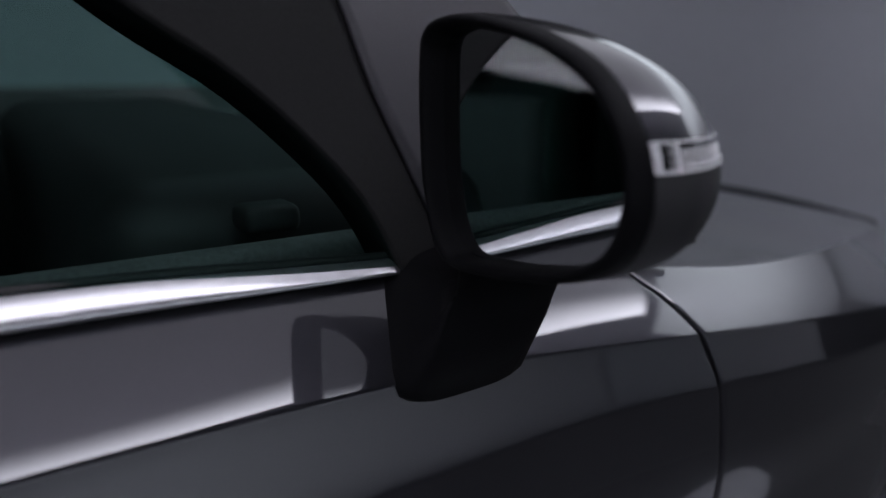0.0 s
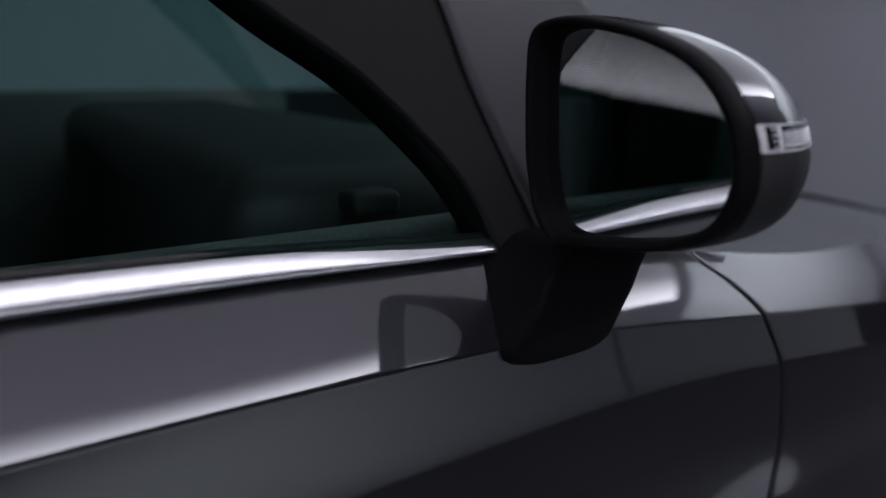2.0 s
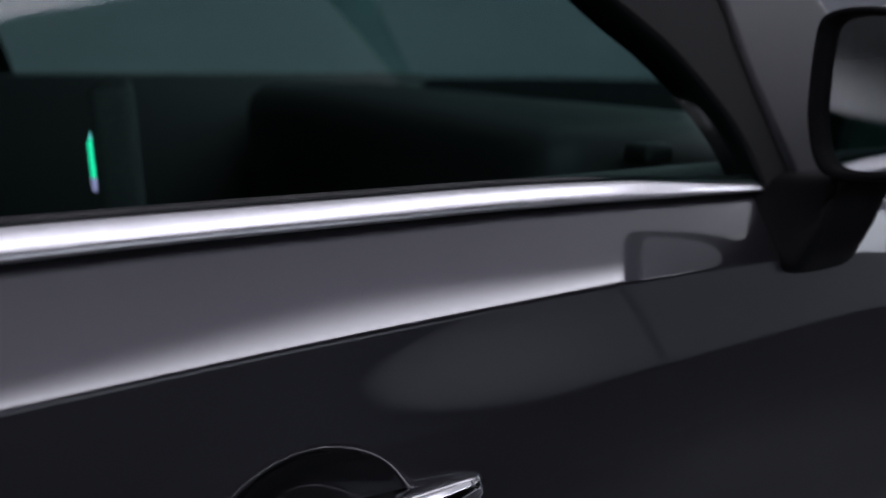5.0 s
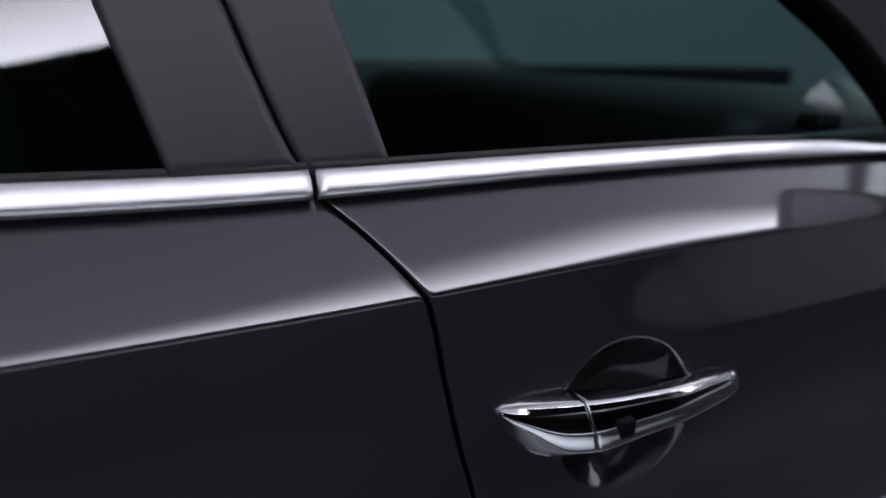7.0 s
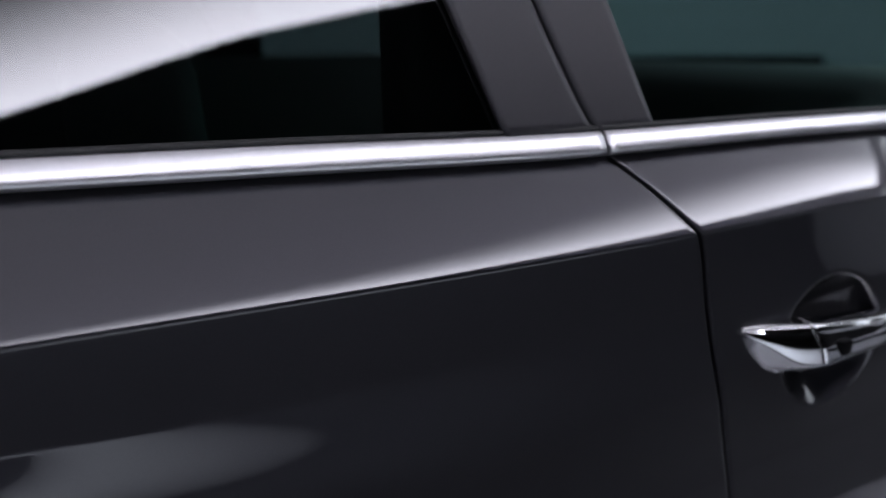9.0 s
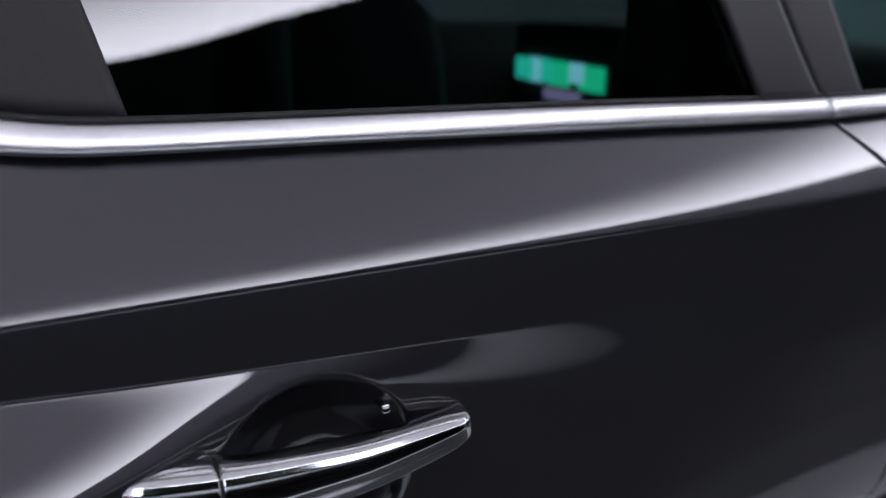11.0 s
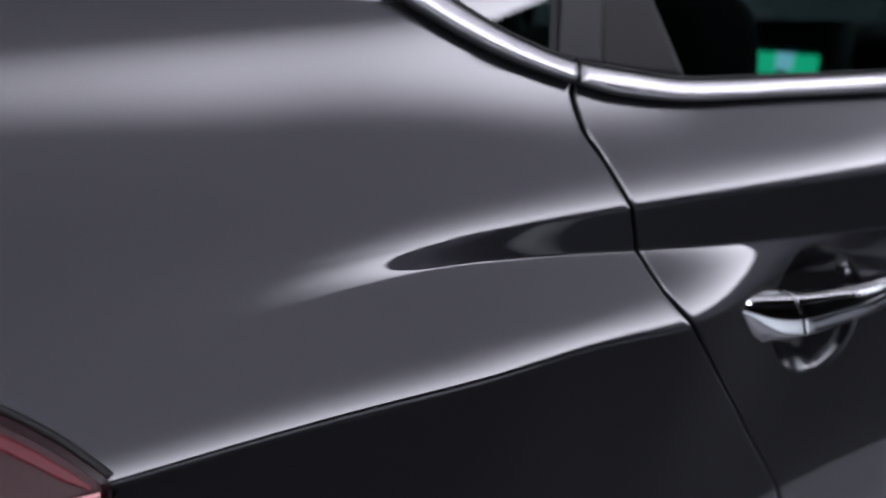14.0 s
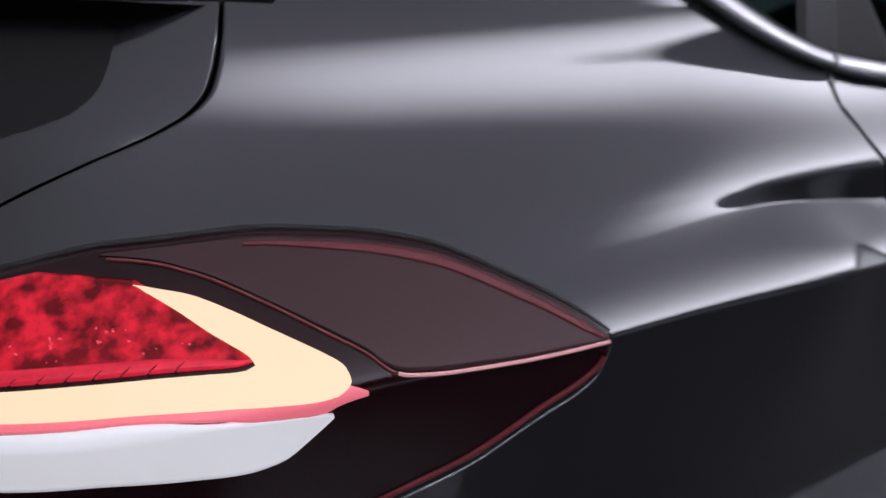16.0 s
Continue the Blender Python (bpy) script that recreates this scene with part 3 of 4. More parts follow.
block("floor_pan", (REAR + .1, .10, .19), (NOSE - .1, 2 * MID - .10, .25), M_SHELL, car, bevel=.02)

# wheels
def wheel(x, y, sgn):
    w = new("wheel")
    w.parent = car
    ang = np.linspace(0, 2 * np.pi, 56, endpoint=False)
    prof = np.array([(.235, -.10), (.30, -.11), (.325, -.095), (.335, -.06), (.337, 0), (.335, .06), (.325, .095), (.30, .11), (.235, .10)])
    P = np.stack([np.stack([x + r * np.cos(ang), y + o + 0 * ang, .337 + r * np.sin(ang)], -1) for r, o in prof])
    grid_object("tyre", P, M_TYRE, w, close_m=True)
    rim = np.array([(.237, .10), (.237, -.085), (.222, -.095), (.215, -.07), (.06, -.055), (.045, -.075), (.001, -.078)]) * (1, sgn)
    P = np.stack([np.stack([x + r * np.cos(ang), y + o + 0 * ang, .337 + r * np.sin(ang)], -1) for r, o in rim])
    grid_object("rim", P, M_RIM, w, close_m=True)


for wx in (-1.20, 1.60):
    wheel(wx, .16, 1)
    wheel(wx, 2 * MID - .16, -1)


# ---- greenhouse ----
def glass_panel(name, back, front, z0, z1, columns, rows, mat, parent, off=0.0, far=False, label="", thick=0.0):
    """A sheet on the greenhouse side between two edges x(z) and two heights z(x); off: metres outward."""
    u, v = np.linspace(0, 1, columns), np.linspace(0, 1, rows)
    Z = np.repeat((.96 + (1.2 - .96) * v)[:, None], columns, 1)
    for _ in range(6):
        lo, hi = back(Z), front(Z)
        X = lo + (hi - lo) * u
        a, b = z0(X), z1(X)
        Z = a + (b - a) * v[:, None]
    Y = glass_y(X, Z) - off
    P = np.stack([X, Y, Z], -1)
    if far:
        P = mirror_side(P)
    ob = grid_object(name, P, mat, parent, label, flip=not (far and not name.endswith("glass")))
    if thick:
        sol = ob.modifiers.new("thickness", "SOLIDIFY")
        sol.thickness, sol.offset = thick, -1 if not far else -1
    return ob


ROOF = 1.40


def sill(x):
    return trim_high(x) - .006


def roof_line(x):
    return ROOF + 0 * x


def dlo_front(z):
    """The front window's leading edge."""
    return curve(z, (ROOF, .27), (1.30, .43), (1.20, .565), (1.122, .655), (1.078, .718), (1.037, .761), (.984, .803), (.95, .818), (.92, .826))


def sash_a(z):
    """Where the black front frame meets the grey quarter cover."""
    return curve(z, (ROOF, .60), (1.25, .76), (1.131, .815), (1.065, .828), (1.008, .845), (.955, .862), (.92, .875))


def windscreen_edge(z):
    return curve(z, (ROOF, .66), (1.25, .90), (1.13, 1.00), (1.05, 1.06), (.95, 1.14), (.90, 1.18))


front_glass = lambda far: glass_panel("window_glass", lambda z: gap_b(z) + .05, lambda z: windscreen_edge(z) + .12 if far else dlo_front(z) + .03, sill, roof_line, 40, 24, M_GLASS, car, -.006, far, "green tinted front door glass")
rear_glass = lambda far: glass_panel("window_glass", lambda z: -.79 + .12 * (z - .97) * 0 - .03 * (z - .97), lambda z: gap_b(z) - .06, sill, roof_line, 40, 24, M_PRIVACY, car, -.006, far, "dark tinted rear door glass")
for far in (False, True):
    front_glass(far).visible_shadow = False
    rear_glass(far).visible_shadow = False
    q = glass_panel("quarter_glass", lambda z: -1.02 - 1.6 * (z - 1.0), lambda z: -.885 + .32 * (z - 1.0), lambda x: trim_high(x) - .004, lambda x: np.minimum(ROOF, 1.40 + .5 * (x + .95)), 24, 24, M_PRIVACY, car, -.004, far, "dark tinted fixed rear quarter glass")
    q.visible_shadow = False
    # pillar covers
    p1 = glass_panel("pillar_cover", lambda z: -.1005 - .27 * (z - .969), lambda z: gap_b(z) - .0022, sill, roof_line, 14, 30, M_PILLAR, car, .003, far, "satin dark grey pillar cover", .006)
    p2 = glass_panel("pillar_cover", lambda z: gap_b(z) + .0022, lambda z: .069 - .205 * (z - .964), sill, roof_line, 12, 30, M_PILLAR, car, .003, far, "satin dark grey pillar cover", .006)
    glass_panel("pillar_seal", lambda z: gap_b(z) - .012, lambda z: gap_b(z) + .012, sill, roof_line, 4, 20, M_RUBBER, car, -.010, far)
    glass_panel("pillar_cover", lambda z: -.832 + .31 * (z - .991), lambda z: -.722 - .235 * (z - .976), sill, roof_line, 12, 24, M_SOFT, car, .002, far, "matt black rear window sash", .006)
    glass_panel("pillar_cover", lambda z: -.8845 + .32 * (z - 1.003), lambda z: -.8325 + .31 * (z - .991), sill, roof_line, 10, 24, M_PILLAR, car, .004, far, "satin dark grey rear pillar strip", .006)
    glass_panel("pillar_seal", lambda z: -.894 + .32 * (z - 1.003), lambda z: -.8835 + .32 * (z - 1.003), sill, roof_line, 4, 24, M_RUBBER, car, .001, far)
    if far:
        continue
    glass_panel("window_sash", lambda z: dlo_front(z), lambda z: sash_a(z), lambda x: trim_high(x) - .012, roof_line, 22, 40, M_SASH, car, .000, far, "black front window frame", .045)
    glass_panel("windscreen_pillar", lambda z: sash_a(z) + .002, lambda z: windscreen_edge(z), lambda x: trim_high(x) - .02, roof_line, 22, 30, M_PILLAR, car, .004, far, "dark grey front pillar and quarter cover", .01)

# C pillar, roof, screens
def c_pillar(far):
    u, v = np.linspace(0, 1, 40), np.linspace(0, 1, 30)
    Z = 1.0 + 0 * np.outer(v, u)
    rows = []
    for a in v:
        front = np.array([-1.02 - .085 * a - .16 * a * a, 0, 1.066 + (ROOF - 1.066) * a])
        back = np.array([-1.62 + .42 * a, 0, 1.07 + (ROOF - 1.07) * a])
        xs = front[0] + (back[0] - front[0]) * u
        zs = front[2] + (back[2] - front[2]) * u
        ys = np.where(True, side_y(xs, np.minimum(zs, top_z(xs))), 0) + np.maximum(zs - top_z(xs), 0) * (.45 + .25 * u)
        rows.append(np.stack([xs, ys, zs], -1))
    P = np.array(rows)
    return grid_object("rear_pillar", mirror_side(P) if far else P, M_PAINT, car, flip=not far)


c_pillar(False)
c_pillar(True)
yr = float(glass_y(0, ROOF))
v = np.linspace(0, 1, 33)
xs = np.linspace(-1.25, .62, 40)
X = np.repeat(xs[:, None], 33, 1)
Y = yr - .01 + (2 * MID - 2 * yr + .02) * v + 0 * X
Z = ROOF - .004 + (.055 + .02 * (1 - ((X + .3) / .95) ** 2)) * (1 - np.abs(2 * v - 1) ** 2.6)
grid_object("roof", np.stack([X, Y, Z], -1), M_PAINT, car, flip=True)
for nm, xa, za, xb, zb in (("windscreen", .60, ROOF + .03, 1.16, .93), ("rear_screen", -1.23, ROOF + .03, -1.60, 1.07)):
    w = np.linspace(0, 1, 24)
    ya, yb = yr + .02, .22
    Y = (ya + (yb - ya) * w)[:, None] + ((2 * MID - 2 * (ya + (yb - ya) * w)))[:, None] * v
    bow = .10 * np.sin(np.pi * v)
    X = (xa + (xb - xa) * w)[:, None] + (bow if nm == "windscreen" else -.6 * bow)
    Z = (za + (zb - za) * w)[:, None] + .03 * np.sin(np.pi * w)[:, None] + 0 * X
    ob = grid_object(nm, np.stack([X, Y, Z], -1), M_WINDSCREEN if nm == "windscreen" else M_PRIVACY, car, flip=nm == "windscreen")
    ob.visible_shadow = False

# ---- bright belt trim ----
def belt_section(k):
    """Profile of the bright strip of height k: a leaning rounded face over a lower lip."""
    return [(-.004, -.58 * k), (.006, -.58 * k), (.0100, -.55 * k), (.0124, -.47 * k), (.0129, -.36 * k), (.0114, -.16 * k), (.0083, .06 * k), (.0046, .30 * k), (.0010, .47 * k), (-.004, .5 * k)]


def belt_line(x0, x1, n):
    xs = np.linspace(x0, x1, n)
    lo, hi = trim_low(xs), trim_high(xs)
    z = (lo + hi) / 2
    y = side_y(xs, lo - .0005)
    y = y - .0005
    return np.stack([xs, y, z], -1), hi - lo


def belt_trim(name, x0, x1, n, parent):
    line, h = belt_line(x0, x1, n)
    slope = np.gradient(line[:, 2], line[:, 0])
    height = h / np.sqrt(1 + slope ** 2)
    sweep(name, line, lambda u: belt_section(float(np.interp(u, np.linspace(0, 1, n), height))), M_SATIN, parent, "satin bright metal window trim")
    low = line.copy()
    low[:, 2] -= .58 * h + .0012
    low[:, 1] += .001
    tube("trim_seal", low, .0024, M_RUBBER, parent)
    top = line.copy()
    top[:, 2] += h / 2 + .001
    top[:, 1] += .006
    tube("trim_seal", top, .004, M_RUBBER, parent)


belt_trim("belt_trim", .006, .83, 90, front_door)
belt_trim("belt_trim", -.8905, .001, 110, rear_door)
belt_trim("belt_trim", -1.24, -.896, 70, quarter)

# ---- door handles ----
def handle(x0, parent, sensor, dy=0.0):
    """Bright pull handle with a separate end cap; x0 is its rear tip."""
    xs = np.linspace(0, .274, 60)

    def sect(s):
        top = curve(s, (0, .763), (.03, .765), (.065, .763), (.12, .757), (.2, .750), (.25, .747), (.274, .744))
        bot = curve(s, (0, .750), (.012, .731), (.04, .709), (.075, .704), (.12, .708), (.2, .715), (.25, .721), (.274, .727))
        out = curve(s, (0, -.017), (.01, -.024), (.04, -.035), (.09, -.042), (.16, -.042), (.22, -.036), (.262, -.029), (.274, -.021))
        inn = curve(s, (0, .004), (.05, -.004), (.1, -.016), (.2, -.016), (.25, -.008), (.274, .0))
        h = top - bot
        # shares of the height from the top: sharp upper edge, knee of the outer face, lower lip
        ridge = curve(s, (0, .13), (.03, .14), (.075, .12), (.25, .14), (.274, .16))
        knee = curve(s, (0, .30), (.018, .32), (.034, .35), (.05, .38), (.075, .38), (.13, .37), (.2, .35), (.255, .32), (.274, .32))
        low = curve(s, (0, .38), (.018, .44), (.034, .54), (.05, .62), (.075, .63), (.16, .66), (.25, .72), (.274, .72))
        bulge = .72 * (knee - ridge) * h
        back = -.28 * (low - knee) * h
        under = curve(s, (0, .010), (.03, .014), (.06, .011), (.1, .008), (.274, .008))
        pts = [(inn, top - .02 * h), (inn * .7 + out * .3, top), (inn * .3 + out * .7, top - .015 * h), (out + .0036, top - .045 * h), (out + .0031, top - .055 * h), (out + .0005, top - (ridge - .01) * h), (out, top - ridge * h), (out - .0001, top - (ridge + .012) * h),
               (out - bulge * .5, top - (ridge * .5 + knee * .5) * h), (out - bulge * .97, top - (knee - .02) * h), (out - bulge, top - knee * h), (out - bulge + back * .03, top - (knee + .02) * h),
               (out - bulge + back * .5, top - (knee * .5 + low * .5) * h), (out - bulge + back * .96, top - (low - .02) * h), (out - bulge + back, top - low * h), (out - bulge + back + .0006, top - (low + .02) * h),
               (out + under, bot + .08 * h), (out + under + .004, bot + .01 * h), (inn * .5 + out * .5, bot), (inn, bot + .1 * h)]
        return np.array([(s, y + dy, z) for y, z in pts])

    def piece(name, a, b, n, label):
        P = np.array([sect(s) for s in np.linspace(a, b, n)])
        P[..., 0] += x0
        n, m = P.shape[:2]
        f = grid_faces(n, m, close_m=True) + [tuple(range(m))[::-1], tuple((n - 1) * m + j for j in range(m))]
        ob = mesh_object(name, P.reshape(-1, 3), f, M_CHROME, parent, label)
        bm = bmesh.new()
        bm.from_mesh(ob.data)
        bmesh.ops.recalc_face_normals(bm, faces=bm.faces)
        bm.to_mesh(ob.data)
        bm.free()
        return ob

    piece("handle_cap", .0, .0735, 24, "chrome end cap")
    piece("door_handle", .0745, .274, 50, "chrome pull handle")
    P = np.array([sect(s) for s in np.linspace(.0715, .0765, 4)])
    P[..., 0] += x0
    c = P.mean(1, keepdims=True)
    grid_object("handle_joint", c + (P - c) * .965, M_RUBBER, parent, close_m=True)
    # foot under the cap and pivot at the front
    block("handle_foot", (x0 + .008, -.006, .716), (x0 + .072, .03, .760), M_PLASTIC, parent, "black handle foot", bevel=.012)
    block("handle_foot", (x0 + .222, -.004, .722), (x0 + .276, .03, .760), M_PLASTIC, parent, "black handle pivot", bevel=.010)
    block("handle_pin", (x0 + .205, -.008, .748), (x0 + .214, .012, .757), M_CHROME, parent, bevel=.003)
    if sensor:
        block("sensor_button", (x0 + .098, -.0555, .7285), (x0 + .115, -.044, .7445), M_PLASTIC, parent, "black square entry button", bevel=.002)


handle(.129, front_door, True)
handle(-.780, rear_door, False, -.010)

# ---- door mirror ----
RIM_Y = (.031, .022, .004, -.02, -.056, -.088, -.118, -.137, -.151, -.159, -.163, -.165, -.162, -.156, -.142, -.115, -.066, -.019, .003, .018, .029, .032)
RIM_Z = (1.105, 1.110, 1.113, 1.113, 1.107, 1.099, 1.087, 1.074, 1.058, 1.044, 1.031, 1.016, 1.001, .986, .975, .964, .953, .947, .948, .969, 1.009, 1.061)


def rim_loop(n=120):
    """The rim's outline, smoothed to n places."""
    p = np.array([RIM_Y, RIM_Z]).T
    d = np.linalg.norm(np.roll(p, -1, 0) - p, axis=1)
    s = np.concatenate([[0], np.cumsum(d)])
    q = np.concatenate([p, p[:1]])
    t = np.linspace(0, s[-1], n, endpoint=False)
    r = np.stack([np.interp(t, s, q[:, 0]), np.interp(t, s, q[:, 1])], 1)
    for _ in range(6):
        r = (np.roll(r, 1, 0) + 2 * r + np.roll(r, -1, 0)) / 4
    return r


mirror = tagged(new("door_mirror"), "")
mirror.parent = car
LOOP = rim_loop()
MC = np.array([-.055, 1.028])


def mirror_ring(x, k, dy=0.0, dz=0.0):
    r = MC + (LOOP - MC) * k + (dy, dz)
    return np.stack([np.full(len(r), x), r[:, 0], r[:, 1]], -1)


# rim: from the glass recess over the lip to the sides
rings = [mirror_ring(.836, .885), mirror_ring(.826, .892), mirror_ring(.819, .905), mirror_ring(.816, .93), mirror_ring(.816, .965), mirror_ring(.818, .985), mirror_ring(.822, .997), mirror_ring(.830, 1.0)]
grid_object("mirror_rim", np.array(rings), M_PLASTIC, mirror, "matt black mirror rim", close_m=True, flip=True)
g = mirror_ring(.832, .90)
cen = g.mean(0)
mesh_object("mirror_glass", np.vstack([g, cen[None]]), [(i, (i + 1) % len(g), len(g)) for i in range(len(g))], M_MIRROR, mirror, "silvered mirror glass", smooth=False)
shell = [(.8305, 1.002), (.834, 1.005), (.846, 1.004), (.862, .988), (.880, .942), (.898, .865), (.914, .76), (.928, .61), (.938, .45), (.944, .22), (.945, .01)]
R = np.array([mirror_ring(x, k, -.004 * min(1, (x - .830) / .03)) for x, k in shell])
xs_fine = np.linspace(0, len(shell) - 1, 44)
Rf = np.array([[np.interp(xs_fine, np.arange(len(shell)), R[:, j, c]) for c in range(3)] for j in range(R.shape[1])]).transpose(2, 0, 1)
for _ in range(2):
    Rf[1:-1] = (Rf[:-2] + 2 * Rf[1:-1] + Rf[2:]) / 4
n, m = Rf.shape[:2]
zone = {"mirror_cap": [], "signal_lamp": [], "mirror_base_shell": []}
for i in range(n - 1):
    for j in range(m):
        jj = (j + 1) % m
        q = (i * m + j, i * m + jj, (i + 1) * m + jj, (i + 1) * m + j)
        z = np.mean([Rf.reshape(-1, 3)[k][2] for k in q])
        y = np.mean([Rf.reshape(-1, 3)[k][1] for k in q])
        key = "mirror_cap" if z > 1.047 else ("signal_lamp" if z > 1.031 and y < -.06 else "mirror_base_shell")
        zone[key].append(q)
for key, mat, lab in (("mirror_cap", M_PAINT, "graphite painted mirror cap"), ("signal_lamp", M_SIGNAL, "clear indicator lens in the mirror"), ("mirror_base_shell", M_SOFT, "dark grey lower mirror shell")):
    mesh_object(key, Rf.reshape(-1, 3), zone[key], mat, mirror, lab)
# optics behind the indicator lens
def lens_point(u, z, off=.0006):
    """A place on the indicator: u rows along the housing, z metres up."""
    i = min(int(u), n - 2)
    ring = []
    for row in (Rf[i], Rf[i + 1]):
        side = row[row[:, 1] < -.06]
        side = side[np.argsort(side[:, 2])]
        ring.append(np.array([np.interp(z, side[:, 2], side[:, c]) for c in (0, 1)] + [z]))
    p = ring[0] + (ring[1] - ring[0]) * (u - i)
    return p + np.array([0, -off, 0])


LZ, HZ = 1.0318, 1.0462
def lens_line(name, pts, r, mat, label=""):
    tube(name, [lens_point(u, z) for u, z in pts], 1.5 * r, mat, mirror, label, sides=6)


lens_line("lens_frame", [(.2 + 1.1 * k, HZ) for k in range(24)], .0004, M_LENSWHITE, "bright lens frame")
lens_line("lens_frame", [(.2 + 1.1 * k, LZ) for k in range(24)], .0005, M_LENSWHITE, "bright lens frame")
lens_line("lens_frame", [(.2, LZ + (HZ - LZ) * k / 6) for k in range(7)], .0006, M_LENSWHITE, "bright lens frame")
for u, r in ((3.4, .0008), (8.6, .0007)):
    lens_line("lens_bar", [(u, LZ + .001 + (HZ - LZ - .002) * k / 6) for k in range(7)], r, M_LENSWHITE)
for k in range(4):
    z = LZ + .0022 + .0033 * k
    lens_line("lens_tick", [(.4, z), (1.4, z), (2.4, z)], .0004, M_LENSWHITE)
    lens_line("lens_tick", [(6.6, z), (7.6, z), (8.6, z)], .00035, M_LENSWHITE)
for k in range(14):
    u = 9.6 + .85 * k
    lens_line("lens_rib", [(u, LZ + .0035), (u + .1, (LZ + HZ) / 2), (u + .2, HZ - .0035)], .00035, M_LENSWHITE)
lens_line("lens_band", [(9.4 + 1.1 * k, LZ + .0026) for k in range(14)], .0005, M_LENSWHITE)
# the foot: a tapered arm from the door skin up into the housing
ang = np.linspace(0, 2 * np.pi, 40, endpoint=False)
co, si = np.cos(ang), np.sin(ang)
sq = (np.abs(co) ** 4 + np.abs(si) ** 4) ** -.25
foot_x, foot_z = .862 + .060 * co * sq, .893 + .046 * si * sq
foot_x += .55 * (foot_z - .893)
rows = []
for k, (lift, grow) in enumerate(((-.012, 1.05), (.000, 1.05), (.004, 1.03), (.012, .98))):
    fx, fz = .862 + (foot_x - .862) * grow, .893 + (foot_z - .893) * grow
    rows.append(np.stack([fx, side_y(fx, fz) - lift, fz], -1))
top = np.stack([.880 + .046 * co * sq, -.022 + .040 * si * sq * -1, .962 + 0 * co], -1)
for k in (.35, .6, .8, 1.0):
    mid = rows[3] + (top - rows[3]) * k
    mid[:, 1] -= .016 * math.sin(math.pi * k)
    rows.append(mid)
grid_object("mirror_foot", np.array(rows), M_PLASTIC, mirror, "black mirror foot on the door skin", close_m=True)

# ---- tail lamp ----
def lamp_top(x):
    return curve(x, (-1.3705, .7725), (-1.377, .7785), (-1.402, .798), (-1.447, .825), (-1.521, .861), (-1.595, .878), (-1.691, .888), (-1.78, .888), (-1.867, .876), (-2.0, .86), (REAR, .85))


def lamp_low(x):
    return curve(x, (-1.3705, .766), (-1.383, .737), (-1.444, .702), (-1.511, .663), (-1.568, .643), (-1.618, .627), (-1.75, .60), (REAR, .58))


lamp = tagged(new("tail_lamp"), "")
lamp.parent = car


def lamp_sheet(name, x0, x1, n, low, high, m, mat, off, label="", solid=.004):
    """A sheet over the tail corner between two heights, off metres proud of the flank."""
    xs = np.linspace(x0, x1, n)
    w = np.linspace(0, 1, m)
    X = np.repeat(xs[None], m, 0)
    Z = low(xs)[None] + (high(xs) - low(xs))[None] * w[:, None]
    Y = side_y(X, Z) - off
    ob = grid_object(name, np.stack([X, Y, Z], -1), mat, lamp, label, flip=True)
    if solid:
        s = ob.modifiers.new("thickness", "SOLIDIFY")
        s.thickness, s.offset = solid, -1
    return ob


def divide(x):
    """The edge that runs from the lamp's tip back, then climbs between the upper panel and the light guide."""
    return curve(x, (-1.372, .7695), (-1.41, .7695), (-1.525, .7735), (-1.570, .778), (-1.5824, .7819), (-1.5999, .7962), (-1.6304, .8146), (-1.6766, .8418), (-1.7185, .8633), (-1.7557, .8759), (-1.795, .8816), (REAR, .89))


lamp_sheet("lamp_bucket", -1.3705, REAR + .01, 120, lamp_low, lamp_top, 60, M_LAMP_DARK, .001, "smoked dark red lamp body")
lamp_sheet("upper_lens", -1.376, -1.79, 110, lambda x: divide(x) + .0015, lambda x: np.maximum(lamp_top(x) - .004, divide(x) + .0016), 30, M_LAMP_UPPER, .004, "dull dark red upper lens panel")


def led_out(x):
    return curve(x, (-1.6186, .7858), (-1.6188, .7901), (-1.6226, .7962), (-1.6342, .8041), (-1.6507, .8135), (-1.6734, .8261), (-1.7001, .8411), (-1.7286, .8547), (-1.7496, .8607), (-1.768, .8652), (REAR, .90))


def led_in(x):
    return curve(x, (-1.6888, .8052), (-1.6895, .8070), (-1.6929, .8114), (-1.7042, .8195), (-1.7183, .8293), (-1.7392, .8456), (-1.7592, .8593), (-1.768, .8648), (REAR, .90))


def led_mid(x):
    return curve(x, (-1.6888, .8050), (-1.6919, .8034), (-1.6982, .8030), (-1.7296, .8054), (-1.7645, .8077), (-1.8189, .8088), (-1.872, .8080), (REAR, .806))


def led_low(x):
    return curve(x, (-1.6186, .7852), (-1.6191, .7842), (-1.6244, .7805), (-1.6327, .7778), (-1.6453, .7771), (-1.6814, .7797), (-1.7156, .7835), (-1.7929, .7895), (-1.871, .7905), (REAR, .79))


lamp_sheet("light_guide", -1.6187, -1.6888, 40, led_low, led_out, 16, M_LED, .0135, "glowing cream lamp light guide", 0)
lamp_sheet("light_guide", -1.6888, -1.768, 40, led_in, led_out, 8, M_LED, .0135, "glowing cream lamp light guide", 0)
lamp_sheet("light_guide", -1.6888, REAR + .02, 60, led_low, led_mid, 8, M_LED, .0135, "glowing cream lamp light guide", 0)
lamp_sheet("red_reflector", -1.6895, REAR + .02, 60, lambda x: led_mid(x) + .0005, lambda x: np.minimum(led_in(x), lamp_top(x) - .006), 20, M_LAMP_RED, .002, "deep red reflector, its lit patches put into emission")


